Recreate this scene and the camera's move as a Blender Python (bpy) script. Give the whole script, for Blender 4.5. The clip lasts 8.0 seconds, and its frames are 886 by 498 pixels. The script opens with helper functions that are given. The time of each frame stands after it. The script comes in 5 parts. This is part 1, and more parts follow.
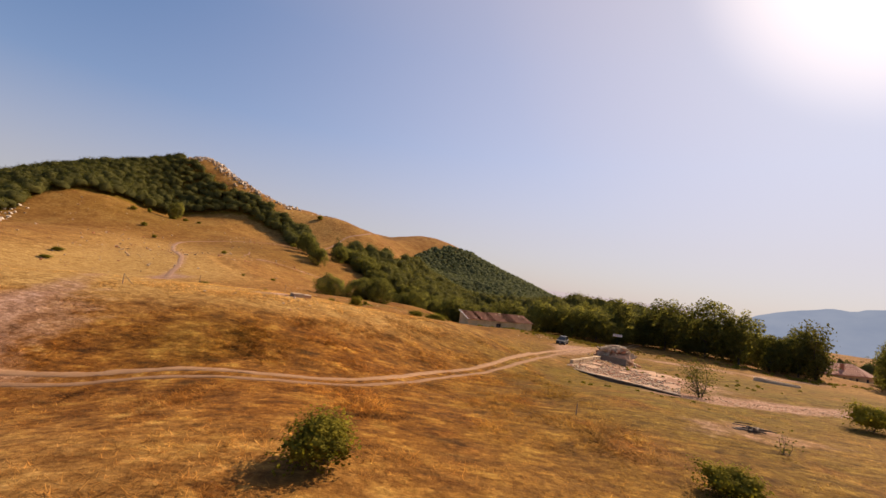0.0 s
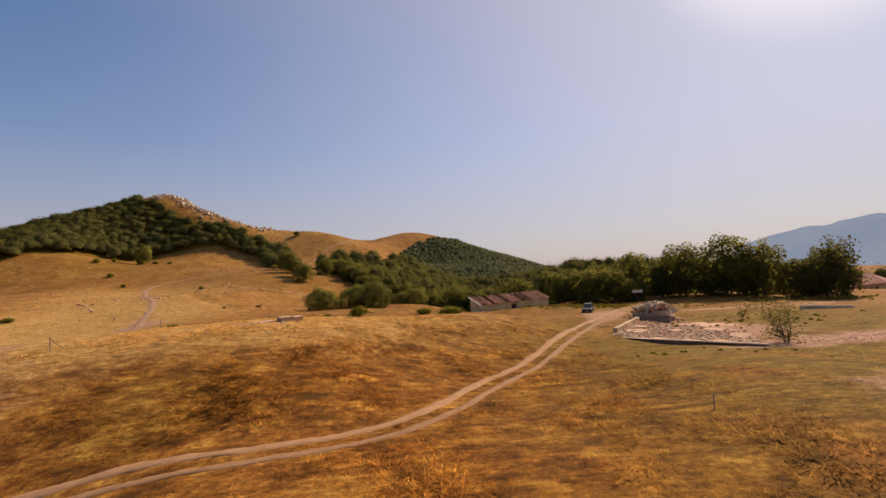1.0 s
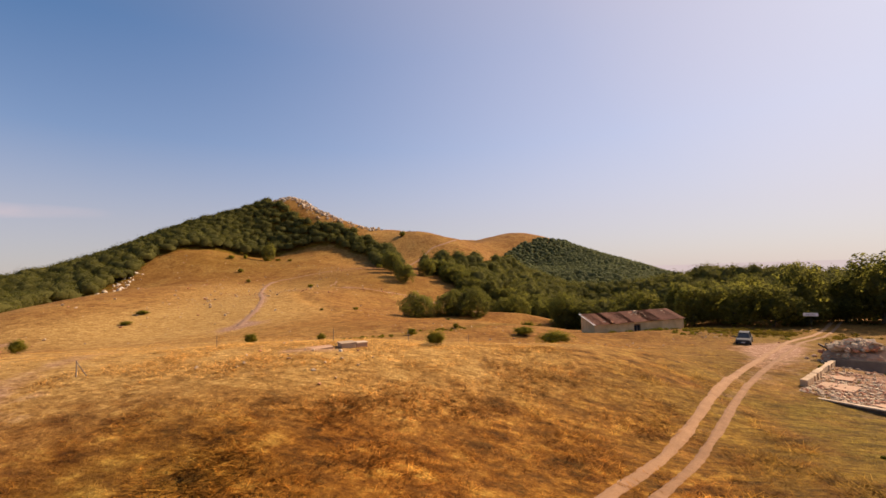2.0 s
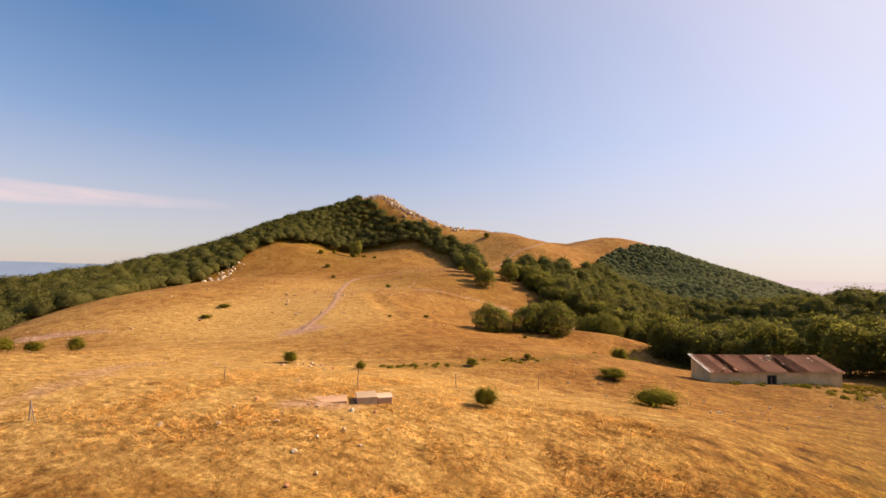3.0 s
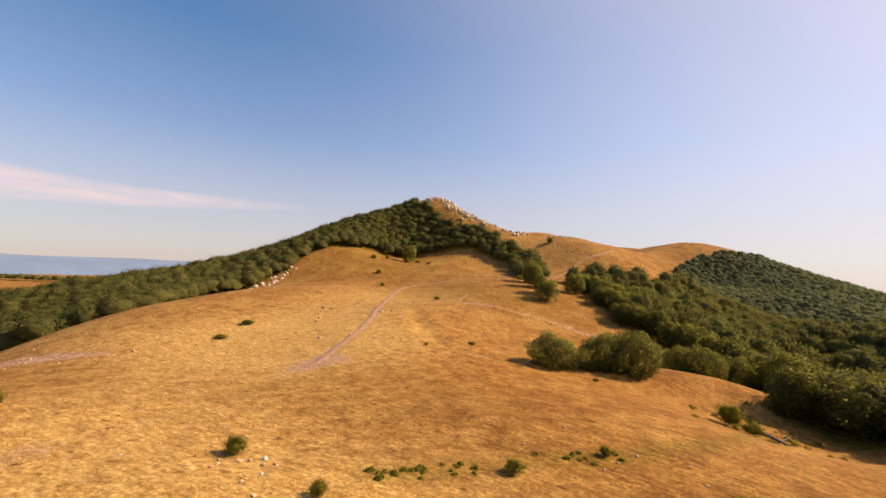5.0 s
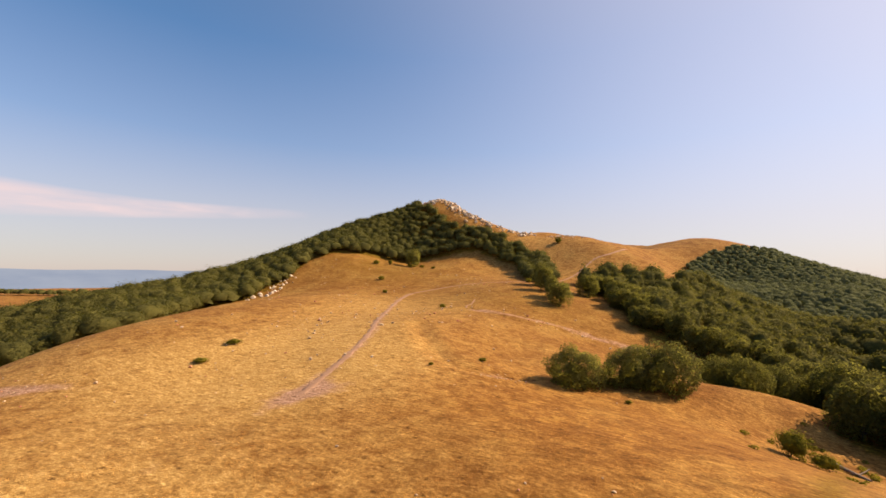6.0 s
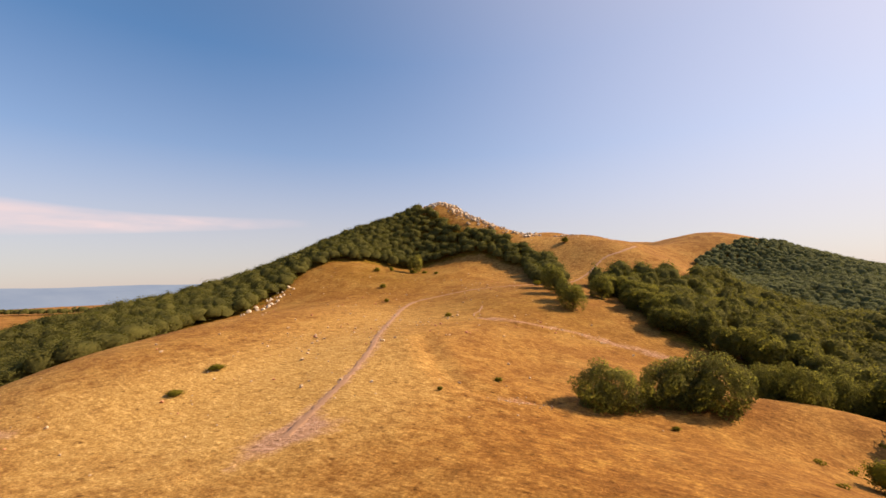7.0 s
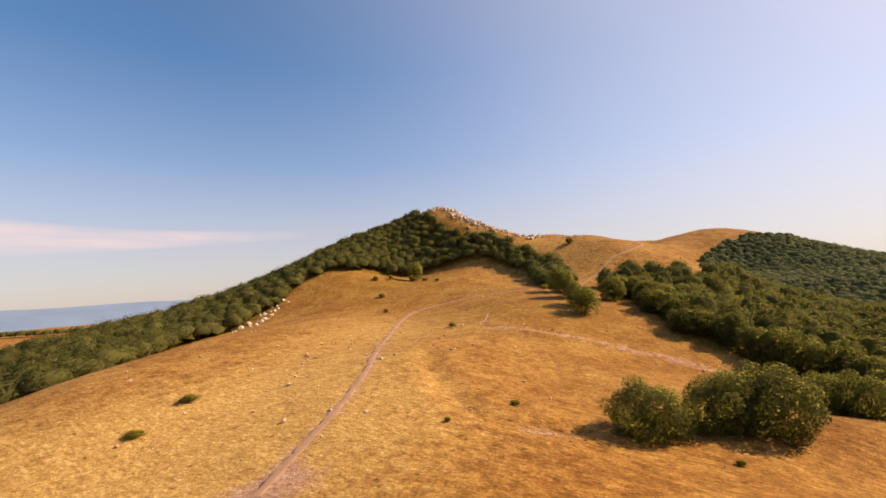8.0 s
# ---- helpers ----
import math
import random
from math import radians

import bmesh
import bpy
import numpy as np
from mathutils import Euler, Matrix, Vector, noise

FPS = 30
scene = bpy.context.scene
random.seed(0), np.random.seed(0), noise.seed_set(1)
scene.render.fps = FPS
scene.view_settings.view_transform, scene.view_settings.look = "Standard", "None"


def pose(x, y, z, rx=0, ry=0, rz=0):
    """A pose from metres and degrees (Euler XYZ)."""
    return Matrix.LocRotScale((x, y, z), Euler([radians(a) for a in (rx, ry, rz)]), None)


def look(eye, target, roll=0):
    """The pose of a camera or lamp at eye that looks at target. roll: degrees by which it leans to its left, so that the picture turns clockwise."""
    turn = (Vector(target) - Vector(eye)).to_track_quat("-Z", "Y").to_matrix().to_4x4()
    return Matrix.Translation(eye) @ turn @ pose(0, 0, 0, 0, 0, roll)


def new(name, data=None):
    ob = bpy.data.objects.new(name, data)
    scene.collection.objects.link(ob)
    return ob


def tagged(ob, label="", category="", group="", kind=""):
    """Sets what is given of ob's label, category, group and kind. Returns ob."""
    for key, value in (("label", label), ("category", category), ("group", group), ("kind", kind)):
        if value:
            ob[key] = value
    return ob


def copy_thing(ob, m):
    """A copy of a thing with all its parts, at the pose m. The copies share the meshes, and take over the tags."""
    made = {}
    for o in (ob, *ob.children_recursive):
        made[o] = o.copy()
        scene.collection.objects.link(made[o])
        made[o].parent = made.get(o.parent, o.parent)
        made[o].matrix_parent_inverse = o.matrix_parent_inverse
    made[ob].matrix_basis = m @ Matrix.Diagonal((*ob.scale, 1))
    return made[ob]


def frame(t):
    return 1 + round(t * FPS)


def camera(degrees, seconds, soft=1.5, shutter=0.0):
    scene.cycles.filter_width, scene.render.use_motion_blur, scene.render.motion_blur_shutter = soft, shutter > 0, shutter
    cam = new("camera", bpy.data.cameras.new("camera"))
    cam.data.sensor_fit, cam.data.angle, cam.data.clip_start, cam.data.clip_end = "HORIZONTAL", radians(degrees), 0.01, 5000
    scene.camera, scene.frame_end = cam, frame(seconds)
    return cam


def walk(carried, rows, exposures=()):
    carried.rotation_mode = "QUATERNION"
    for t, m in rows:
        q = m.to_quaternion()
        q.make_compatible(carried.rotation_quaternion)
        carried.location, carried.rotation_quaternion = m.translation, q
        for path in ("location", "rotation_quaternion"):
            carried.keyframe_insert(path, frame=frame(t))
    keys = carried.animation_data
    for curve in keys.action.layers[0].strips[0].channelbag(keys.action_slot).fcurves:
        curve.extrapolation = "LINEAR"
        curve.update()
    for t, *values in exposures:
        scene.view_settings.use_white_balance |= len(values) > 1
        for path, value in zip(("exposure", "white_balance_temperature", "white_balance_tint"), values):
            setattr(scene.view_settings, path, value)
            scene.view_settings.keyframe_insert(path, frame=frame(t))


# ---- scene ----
cam = camera(91.8, 8.0, soft=1.5)
# seconds, eye (m), yaw to the left of +y, pitch up, roll (degrees)
PATH = [
    (0, 2.47, -1.07, 8.05, -0.92, 3.58, 7.60),
    (0.5, 0.90, 3.88, 7.39, -3.78, 2.82, 0.42),
    (1, 0.02, 8.60, 7.38, -3.19, 2.55, -3.72),
    (1.5, 0.45, 13.91, 8.05, 3.48, 2.85, -3.66),
    (2, 0.98, 19.44, 8.91, 10.82, 3.24, -2.15),
    (2.2, 1.20, 21.58, 9.26, 13.44, 3.42, -1.71),
    (3.3, 1.04, 32.27, 12.25, 25.21, 3.05, 1.99),
    (3.5, 0.99, 34.08, 12.85, 26.77, 2.96, 2.41),
    (4, -0.07, 38.72, 13.74, 29.19, 2.96, 2.79),
    (4.5, -1.63, 43.16, 14.37, 30.30, 3.11, 2.74),
    (6, -8.68, 56.28, 16.21, 31.42, 3.59, 0.60),
    (6.5, -11.48, 60.45, 16.71, 31.57, 3.84, -0.50),
    (7, -14.46, 64.57, 17.16, 31.64, 4.11, -1.51),
    (7.5, -17.37, 68.86, 17.38, 31.63, 4.45, -2.53),
    (8, -20.11, 73.07, 17.58, 31.57, 4.93, -3.54),
]


def flight(x, y, z, yaw, pitch, roll):
    a, b = radians(yaw), radians(pitch)
    eye = Vector((x, y, z))
    return look(eye, eye + 10 * Vector((-math.sin(a) * math.cos(b), math.cos(a) * math.cos(b), math.sin(b))), roll)


EXPOSURES = [(0.0, 0.58, 7200, 18), (0.5, 0.46, 7150, 18), (1.5, 0.38, 7100, 18), (2.0, 0.64, 7300, 18), (3.5, 0.92, 7450, 16), (8.0, 0.93, 7550, 16)]
walk(cam, [(row[0], flight(*row[1:])) for row in PATH], EXPOSURES)

# ---- light ----
SUN_AZ, SUN_EL = 50.0, 37.0  # degrees to the right of +y, and up
world = bpy.data.worlds.new("world")
scene.world = world
world.use_nodes = True
wn = world.node_tree.nodes
sky = wn.new("ShaderNodeTexSky")
sky.sky_type, sky.sun_disc = "NISHITA", False
sky.sun_elevation, sky.sun_rotation = radians(SUN_EL), radians(SUN_AZ)
sky.altitude, sky.air_density, sky.dust_density, sky.ozone_density = 1200, 1.0, 1.3, 1.2
wl = world.node_tree.links
# clear blue above, a milky rose-tinted haze low down that thins out with height
tint = wn.new("ShaderNodeMix")
tint.data_type, tint.blend_type = "RGBA", "MULTIPLY"
tint.inputs[0].default_value, tint.inputs[7].default_value = 1.0, (0.385, 0.70, 0.90, 1)
wl.new(sky.outputs["Color"], tint.inputs[6])
up = wn.new("ShaderNodeSeparateXYZ")
wl.new(wn.new("ShaderNodeTexCoord").outputs["Generated"], up.inputs[0])
haze_by_height = wn.new("ShaderNodeValToRGB")
stops = haze_by_height.color_ramp.elements
for p in (0.12, 0.28, 0.46):
    stops.new(p)
for e in stops:
    f = 0.82 if e.position < 0.05 else 0.60 if e.position < 0.2 else 0.18 if e.position < 0.4 else 0.0
    e.color = (f, f, f, 1)
wl.new(up.outputs["Z"], haze_by_height.inputs["Fac"])
milk = wn.new("ShaderNodeMix")
milk.data_type = "RGBA"
milk.inputs[7].default_value = (3.2, 2.66, 2.58, 1)
wl.new(haze_by_height.outputs["Color"], milk.inputs[0])
wl.new(tint.outputs[2], milk.inputs[6])
# the sky whitens and warms round the sun
toward = wn.new("ShaderNodeVectorMath")
toward.operation = "DOT_PRODUCT"
wl.new(up.inputs[0].links[0].from_socket, toward.inputs[0])
toward.inputs[1].default_value = (math.sin(radians(SUN_AZ)) * math.cos(radians(SUN_EL)), math.cos(radians(SUN_AZ)) * math.cos(radians(SUN_EL)), math.sin(radians(SUN_EL)))
aureole = wn.new("ShaderNodeValToRGB")
aureole.color_ramp.interpolation = "B_SPLINE"
aureole.color_ramp.elements.new(0.4)
aureole.color_ramp.elements.new(0.8)
for e, (p, f) in zip(aureole.color_ramp.elements, ((0.0, 0.0), (0.38, 0.08), (0.78, 0.40), (1.0, 0.72))):
    e.position, e.color = p, (f, f, f, 1)
wl.new(toward.outputs["Value"], aureole.inputs["Fac"])
glare = wn.new("ShaderNodeMix")
glare.data_type = "RGBA"
glare.inputs[7].default_value = (4.75, 4.2, 4.4, 1)
wl.new(aureole.outputs["Color"], glare.inputs[0])
wl.new(milk.outputs[2], glare.inputs[6])
disc_glow = wn.new("ShaderNodeValToRGB")
disc_glow.color_ramp.interpolation = "EASE"
for e, (p, f) in zip(disc_glow.color_ramp.elements, ((0.945, 0.0), (1.0, 0.9))):
    e.position, e.color = p, (f, f, f, 1)
wl.new(toward.outputs["Value"], disc_glow.inputs["Fac"])
white = wn.new("ShaderNodeMix")
white.data_type = "RGBA"
white.inputs[7].default_value = (7.6, 7.2, 7.4, 1)
wl.new(disc_glow.outputs["Color"], white.inputs[0])
wl.new(glare.outputs[2], white.inputs[6])
wl.new(white.outputs[2], wn["Background"].inputs["Color"])
wn["Background"].inputs["Strength"].default_value = 0.11
sun_lamp = bpy.data.lights.new("sun", "SUN")
sun_lamp.energy, sun_lamp.angle, sun_lamp.color = 4.2, radians(0.6), (1.0, 0.83, 0.62)
sun = new("sun", sun_lamp)
sa, se = radians(SUN_AZ), radians(SUN_EL)
sun.matrix_world = look((0, 0, 300), Vector((0, 0, 300)) - Vector((math.sin(sa) * math.cos(se), math.cos(sa) * math.cos(se), math.sin(se))))

# ---- the lie of the land ----
# the land: round swells of the ground, each x, y, reach, height (m)
SWELLS = [
    (-60, 520, 220, 125.43), (-30, -80, 110, 32.98), (-380, 1000, 220, 4.59), (40, 760, 110, 33.94),
    (-450, 620, 110, -16.84), (-450, 340, 110, -41.40), (-700, 1000, 220, -1.89), (320, 760, 110, -18.14),
    (320, 270, 110, -32.83), (320, 410, 110, -24.33), (-700, 200, 220, -29.51), (320, -150, 110, 26.19),
    (-310, 760, 110, 54.65), (-170, 760, 110, 86.65), (320, 550, 110, -25.08), (-310, -150, 110, 18.11),
    (-450, 60, 110, -20.71), (-700, -280, 220, 8.18), (-450, -80, 110, 36.31), (-700, -600, 220, -4.16),
    (-450, 480, 110, 80.76), (320, 60, 110, 11.02),
]
HILLS = [
    (-280, 350, 78, 54.99), (70, 450, 78, -22.13), (170, 600, 78, -12.57), (-80, 600, 78, -28.65),
    (-15, 275, 55, -31.06), (-180, 150, 78, 5.37), (160, 65, 55, 8.27), (20, 600, 78, -87.40),
    (-230, 550, 78, -1.03), (-260, 205, 55, -1.07), (55, 345, 55, -30.07), (160, 345, 55, -4.50),
    (120, 700, 78, -25.36), (-230, 700, 78, -10.33), (-80, 700, 78, 27.84), (-30, 500, 78, -32.23),
    (-260, 100, 55, 9.01), (-190, -40, 55, 4.61), (160, 205, 55, -1.11), (-330, 700, 78, -12.23),
    (20, 415, 55, -32.84), (-330, 600, 78, 69.33),
]
HILLS_MORE = [
    (-260, 30, 55, -6.75), (-130, 700, 78, -176.99), (170, 500, 78, -35.65), (-330, 200, 78, 16.99),
    (70, 600, 78, 38.56), (-330, 450, 78, -54.03), (-130, 650, 78, 104.39), (-230, 600, 78, -82.34),
    (-190, 30, 55, -27.14), (-190, 205, 55, -11.51),
]
RISES = [
    (-138, 292, 34, 8.82), (-204, 402, 34, 28.72), (10, 180, 30, -11.10), (-50, 424, 34, -23.33),
    (-270, 424, 34, 0.31), (-110, 120, 30, -2.31), (50, 240, 30, -14.91), (-50, 358, 34, 4.16),
    (90, 0, 30, 5.03), (-94, 314, 34, -1.29), (-130, 160, 30, 11.51), (-138, 402, 34, -20.48),
    (-90, 180, 30, 3.84), (-182, 292, 34, -6.77), (-130, 220, 30, 5.97), (-30, 200, 30, -8.28),
    (-94, 424, 34, 0.06), (-130, 100, 30, 9.70), (-160, 314, 34, -5.63), (-270, 292, 34, -8.98),
    (-130, 40, 30, -0.94), (-160, 424, 34, -25.26),
]
RISES_MORE = [
    (-270, 402, 34, -32.12), (-94, 402, 34, -5.38), (90, 120, 30, -2.04), (-226, 270, 34, 9.32),
    (-90, -20, 30, 6.37), (-10, 240, 30, 6.44), (-110, 160, 30, -9.52), (-90, 240, 30, 4.98),
    (50, 220, 30, -10.11), (-182, 424, 34, -33.50), (-270, 270, 34, -6.72), (-116, 314, 34, -24.07),
    (-94, 270, 34, -4.84), (-160, 358, 34, 18.15), (-130, 240, 30, -12.11), (10, -20, 30, -3.42),
    (-182, 314, 34, -23.50), (-110, 200, 30, -8.95), (70, 240, 30, -6.03),
]
MOUNDS = [
    (-15, 0, 16, -1.81), (-35, 90, 16, -0.37), (15, 130, 16, -3.81), (-65, 50, 16, 2.27),
    (65, 150, 16, -2.89), (-25, 130, 16, -2.85), (55, 110, 16, -0.97), (-75, 100, 16, -1.14),
    (-65, 130, 16, 0.91), (55, 0, 16, 1.79), (-75, 150, 16, 1.90), (-45, 150, 16, -3.30),
    (-65, 80, 16, -0.88), (5, 140, 16, -3.88), (75, 120, 16, 1.43), (-15, 150, 16, 2.52),
    (75, 40, 16, 0.12), (75, 60, 16, 0.89), (-35, 0, 16, -2.47),
]
HUMMOCKS = [
    (-16, 58, 9, 1.43), (8, 34, 9, -0.41), (2, 76, 9, -0.80), (-34, 46, 9, 1.28),
    (-4, 52, 9, 1.12), (26, 88, 9, -0.01), (-16, 40, 9, 1.30), (26, 28, 9, 0.25),
    (-34, 70, 9, 0.07), (8, 64, 9, 2.34), (-40, 16, 9, 0.27), (-22, 22, 9, -2.81),
    (20, 58, 9, -1.82), (14, 94, 9, -1.03), (44, 70, 9, -0.66), (8, 16, 9, -0.02),
    (8, 46, 9, -1.42), (20, 40, 9, 0.49), (38, 40, 9, -0.61), (-4, 10, 9, 0.84),
    (26, 70, 9, -0.07), (-4, 34, 9, -0.82),
]
HUMMOCKS_MORE = [
    (-28, 58, 9, 0.61), (-16, 88, 9, 0.29), (-4, 94, 9, 0.45), (-22, 94, 9, 0.40),
]
LAND = np.array(SWELLS + HILLS + HILLS_MORE + RISES + RISES_MORE + MOUNDS + HUMMOCKS + HUMMOCKS_MORE)

LOW = -28.0
rng = np.random.default_rng(7)
LATTICE = rng.random((256, 256))


def vnoise(x, y):
    """Smooth value noise, 0 to 1, one cell a unit."""
    x, y = np.asarray(x, float), np.asarray(y, float)
    i, j = np.floor(x).astype(int), np.floor(y).astype(int)
    u, v = x - i, y - j
    u, v = u * u * (3 - 2 * u), v * v * (3 - 2 * v)
    a, b = LATTICE[i % 256, j % 256], LATTICE[(i + 1) % 256, j % 256]
    c, d = LATTICE[i % 256, (j + 1) % 256], LATTICE[(i + 1) % 256, (j + 1) % 256]
    return (a * (1 - u) + b * u) * (1 - v) + (c * (1 - u) + d * u) * v


def fbm(x, y, octaves=3):
    return sum(vnoise(x * 2.03**k + 17 * k, y * 2.03**k - 9 * k) / 2**k for k in range(octaves)) / sum(1 / 2**k for k in range(octaves))


def spline(points, step):
    """Points along a smooth line through the given plan points."""
    p = np.array([points[0], *points, points[-1]], float)
    out = []
    for k in range(1, len(p) - 2):
        n = max(2, int(np.hypot(*(p[k + 1] - p[k])) / step))
        t = np.linspace(0, 1, n, endpoint=False)[:, None]
        a, b, c, d = p[k - 1], p[k], p[k + 1], p[k + 2]
        out.append(0.5 * (2 * b + (c - a) * t + (2 * a - 5 * b + 4 * c - d) * t**2 + (3 * b - a - 3 * c + d) * t**3))
    return np.vstack(out + [p[-1:]])


def near_line(x, y, line):
    """Distance of places to a line of plan points."""
    best = np.full(np.shape(x), 1e9)
    for a, b in zip(line[:-1], line[1:]):
        d = b - a
        t = np.clip(((x - a[0]) * d[0] + (y - a[1]) * d[1]) / max(d @ d, 1e-9), 0, 1)
        best = np.minimum(best, np.hypot(x - a[0] - t * d[0], y - a[1] - t * d[1]))
    return best


# old cattle gullies in the slope
GULLY = spline([(-71.8, 148.3), (-56.3, 130.8), (-47.3, 124.9), (-41.6, 125.2), (-36.5, 128.9)], 2.0)
TERRACE = spline([(-81, 190), (-69, 186), (-55, 187), (-42, 198), (-31, 200), (-18, 203)], 3.0)


def height(x, y):
    """Ground height at places x, y (arrays or numbers)."""
    x, y = np.asarray(x, float), np.asarray(y, float)
    z = np.full(np.broadcast(x, y).shape, LOW)
    for bx, by, s, h in LAND:
        z = z + h * np.exp(-((x - bx) ** 2 + (y - by) ** 2) / (2 * s * s))
    far = np.hypot(x + 40, y - 150)
    z = z + 0.28 * (fbm(x / 4.5, y / 4.5) - 0.5) + np.clip((far - 110) / 120, 0, 1) * 3.0 * (fbm(x / 28, y / 28) - 0.5)
    z = z + 3.0 * np.exp(-((x + 208) ** 2 + (y - 367) ** 2) / 420.0)  # the summit
    u, v = (x - 20) * 0.895 + (y - 94.5) * 0.446, (y - 94.5) * 0.895 - (x - 20) * 0.446
    z = z + 1.1 * np.exp(-((u / 11) ** 2 + (v / 3.4) ** 2) / 2)  # bank in front of the barn
    z = z + 2.8 * np.exp(-((x + 148) ** 2 + (y - 298) ** 2) / 420.0)
    u, v = (x - 2) * 0.87 + (y - 154) * 0.5, (y - 154) * 0.87 - (x - 2) * 0.5
    z = z + 3.8 * np.exp(-((u / 11) ** 2 + (v / 7) ** 2) / 2)  # shoulder before the hollow
    for line, deep, wide in ((GULLY, 0.55, 2.0), (TERRACE, 0.45, 1.6)):
        near = (np.abs(x - line[:, 0].mean()) < 45) & (np.abs(y - line[:, 1].mean()) < 45)
        if np.any(near):
            d = np.where(near, near_line(x, y, line), 1e3)
            z = z - deep * np.exp(-((d / wide) ** 2)) + 0.4 * deep * np.exp(-(((d - 2.2 * wide) / wide) ** 2))
    # the land breaks off into deep valleys a good way out, later on the western side
    out = np.hypot(x + 60, y - 250)
    start = 760 + 700 * np.clip((-x - 500) / 400, 0, 1)
    z = z - 260 * np.clip((out - start) / 700, 0, 1) ** 2 * (3 - 2 * np.clip((out - start) / 700, 0, 1))
    return z


def zg(x, y):
    return float(height(x, y))


def inside(x, y, poly):
    """Whether places lie in a plan polygon."""
    x, y = np.asarray(x, float), np.asarray(y, float)
    odd = np.zeros(x.shape, bool)
    for (x1, y1), (x2, y2) in zip(poly, poly[1:] + poly[:1]):
        odd ^= ((y1 > y) != (y2 > y)) & (x < (x2 - x1) * (y - y1) / (y2 - y1 + 1e-12) + x1)
    return odd


ROAD = [(-62, 20), (-38, 22.5), (-20, 24.8), (-15.3, 26.0), (-11.4, 26.9), (-7.3, 27.2), (-3.2, 28.4), (0.2, 31.2), (4, 37.9), (8.4, 44.2), (13.1, 52.2), (16.6, 58.4), (20.3, 64.3), (26.6, 73.4), (32, 81), (39, 91), (48, 102), (60, 118), (67, 128)]
SIDE = [(-24, 22), (-29.5, 31), (-31, 40), (-35.5, 48), (-41.5, 54.5), (-44.5, 62), (-47.5, 72.5), (-52, 83), (-55.5, 91), (-58, 100), (-61.5, 106.5), (-67, 119), (-75, 134), (-83, 145), (-98, 167), (-112, 190), (-121, 206), (-125, 222), (-118, 237), (-108, 246), (-96, 251), (-89, 262)]
SCAR = [(-77, 187.5), (-63, 191), (-48, 198), (-30, 202), (-14, 200), (0, 190)]

LEFT_WOOD = [(-160, 90), (-158, 106), (-163, 122), (-178, 145), (-198, 164), (-199, 187), (-207, 208), (-220, 242), (-208, 260), (-191, 284), (-172, 312), (-144, 323), (-112, 316), (-82, 268), (-76, 284), (-95, 320), (-112, 334), (-134, 341), (-166, 340), (-181, 346), (-195, 350), (-211, 351), (-228, 364), (-262, 370), (-330, 330), (-345, 240), (-310, 160), (-290, 90), (-310, 40), (-260, 20), (-185, 60)]
RIGHT_WOOD = [(-53, 250), (-50, 264), (-38, 243), (-28, 219), (-11, 212), (4, 208), (11, 188), (8, 163), (8, 149), (16, 140), (34, 132), (52, 140), (75, 142), (100, 138), (116, 140), (124, 156), (162, 160), (174, 142), (240, 300), (270, 520), (220, 700), (60, 722), (10, 684), (-12, 652), (-26, 612), (-26, 540), (-20, 420), (-16, 346), (-25, 329), (-40, 311), (-55, 301), (-67, 293), (-62, 279)]

# ---- materials ----
def nodes_of(name):
    m = bpy.data.materials.new(name)
    m.use_nodes = True
    return m, m.node_tree.nodes, m.node_tree.links, m.node_tree.nodes["Principled BSDF"]


def noise_node(n, l, scale, detail=4.0, rough=0.6, vector=None):
    t = n.new("ShaderNodeTexNoise")
    t.inputs["Scale"].default_value, t.inputs["Detail"].default_value, t.inputs["Roughness"].default_value = scale, detail, rough
    if vector is not None:
        l.new(vector, t.inputs["Vector"])
    return t


def ramp_node(n, l, fac, stops):
    r = n.new("ShaderNodeValToRGB")
    while len(r.color_ramp.elements) < len(stops):
        r.color_ramp.elements.new(0.5)
    for e, (p, c) in zip(r.color_ramp.elements, stops):
        e.position, e.color = p, (*c, 1) if len(c) == 3 else c
    l.new(fac, r.inputs["Fac"])
    return r


def mix_node(n, l, fac, a, b, blend="MIX"):
    m = n.new("ShaderNodeMix")
    m.data_type, m.blend_type = "RGBA", blend
    for value, slot in ((fac, m.inputs[0]), (a, m.inputs[6]), (b, m.inputs[7])):
        if isinstance(value, (int, float)):
            slot.default_value = value
        elif isinstance(value, tuple):
            slot.default_value = (*value, 1)
        else:
            l.new(value, slot)
    return m.outputs[2]


def math_node(n, l, op, a, b=0.5, clamp=False):
    m = n.new("ShaderNodeMath")
    m.operation, m.use_clamp = op, clamp
    for value, slot in ((a, m.inputs[0]), (b, m.inputs[1])):
        if isinstance(value, (int, float)):
            slot.default_value = value
        else:
            l.new(value, slot)
    return m.outputs[0]


def bump_to(n, l, bsdf, heights, strength=0.5, distance=0.05):
    b = n.new("ShaderNodeBump")
    b.inputs["Strength"].default_value, b.inputs["Distance"].default_value = strength, distance
    l.new(heights, b.inputs["Height"])
    l.new(b.outputs["Normal"], bsdf.inputs["Normal"])


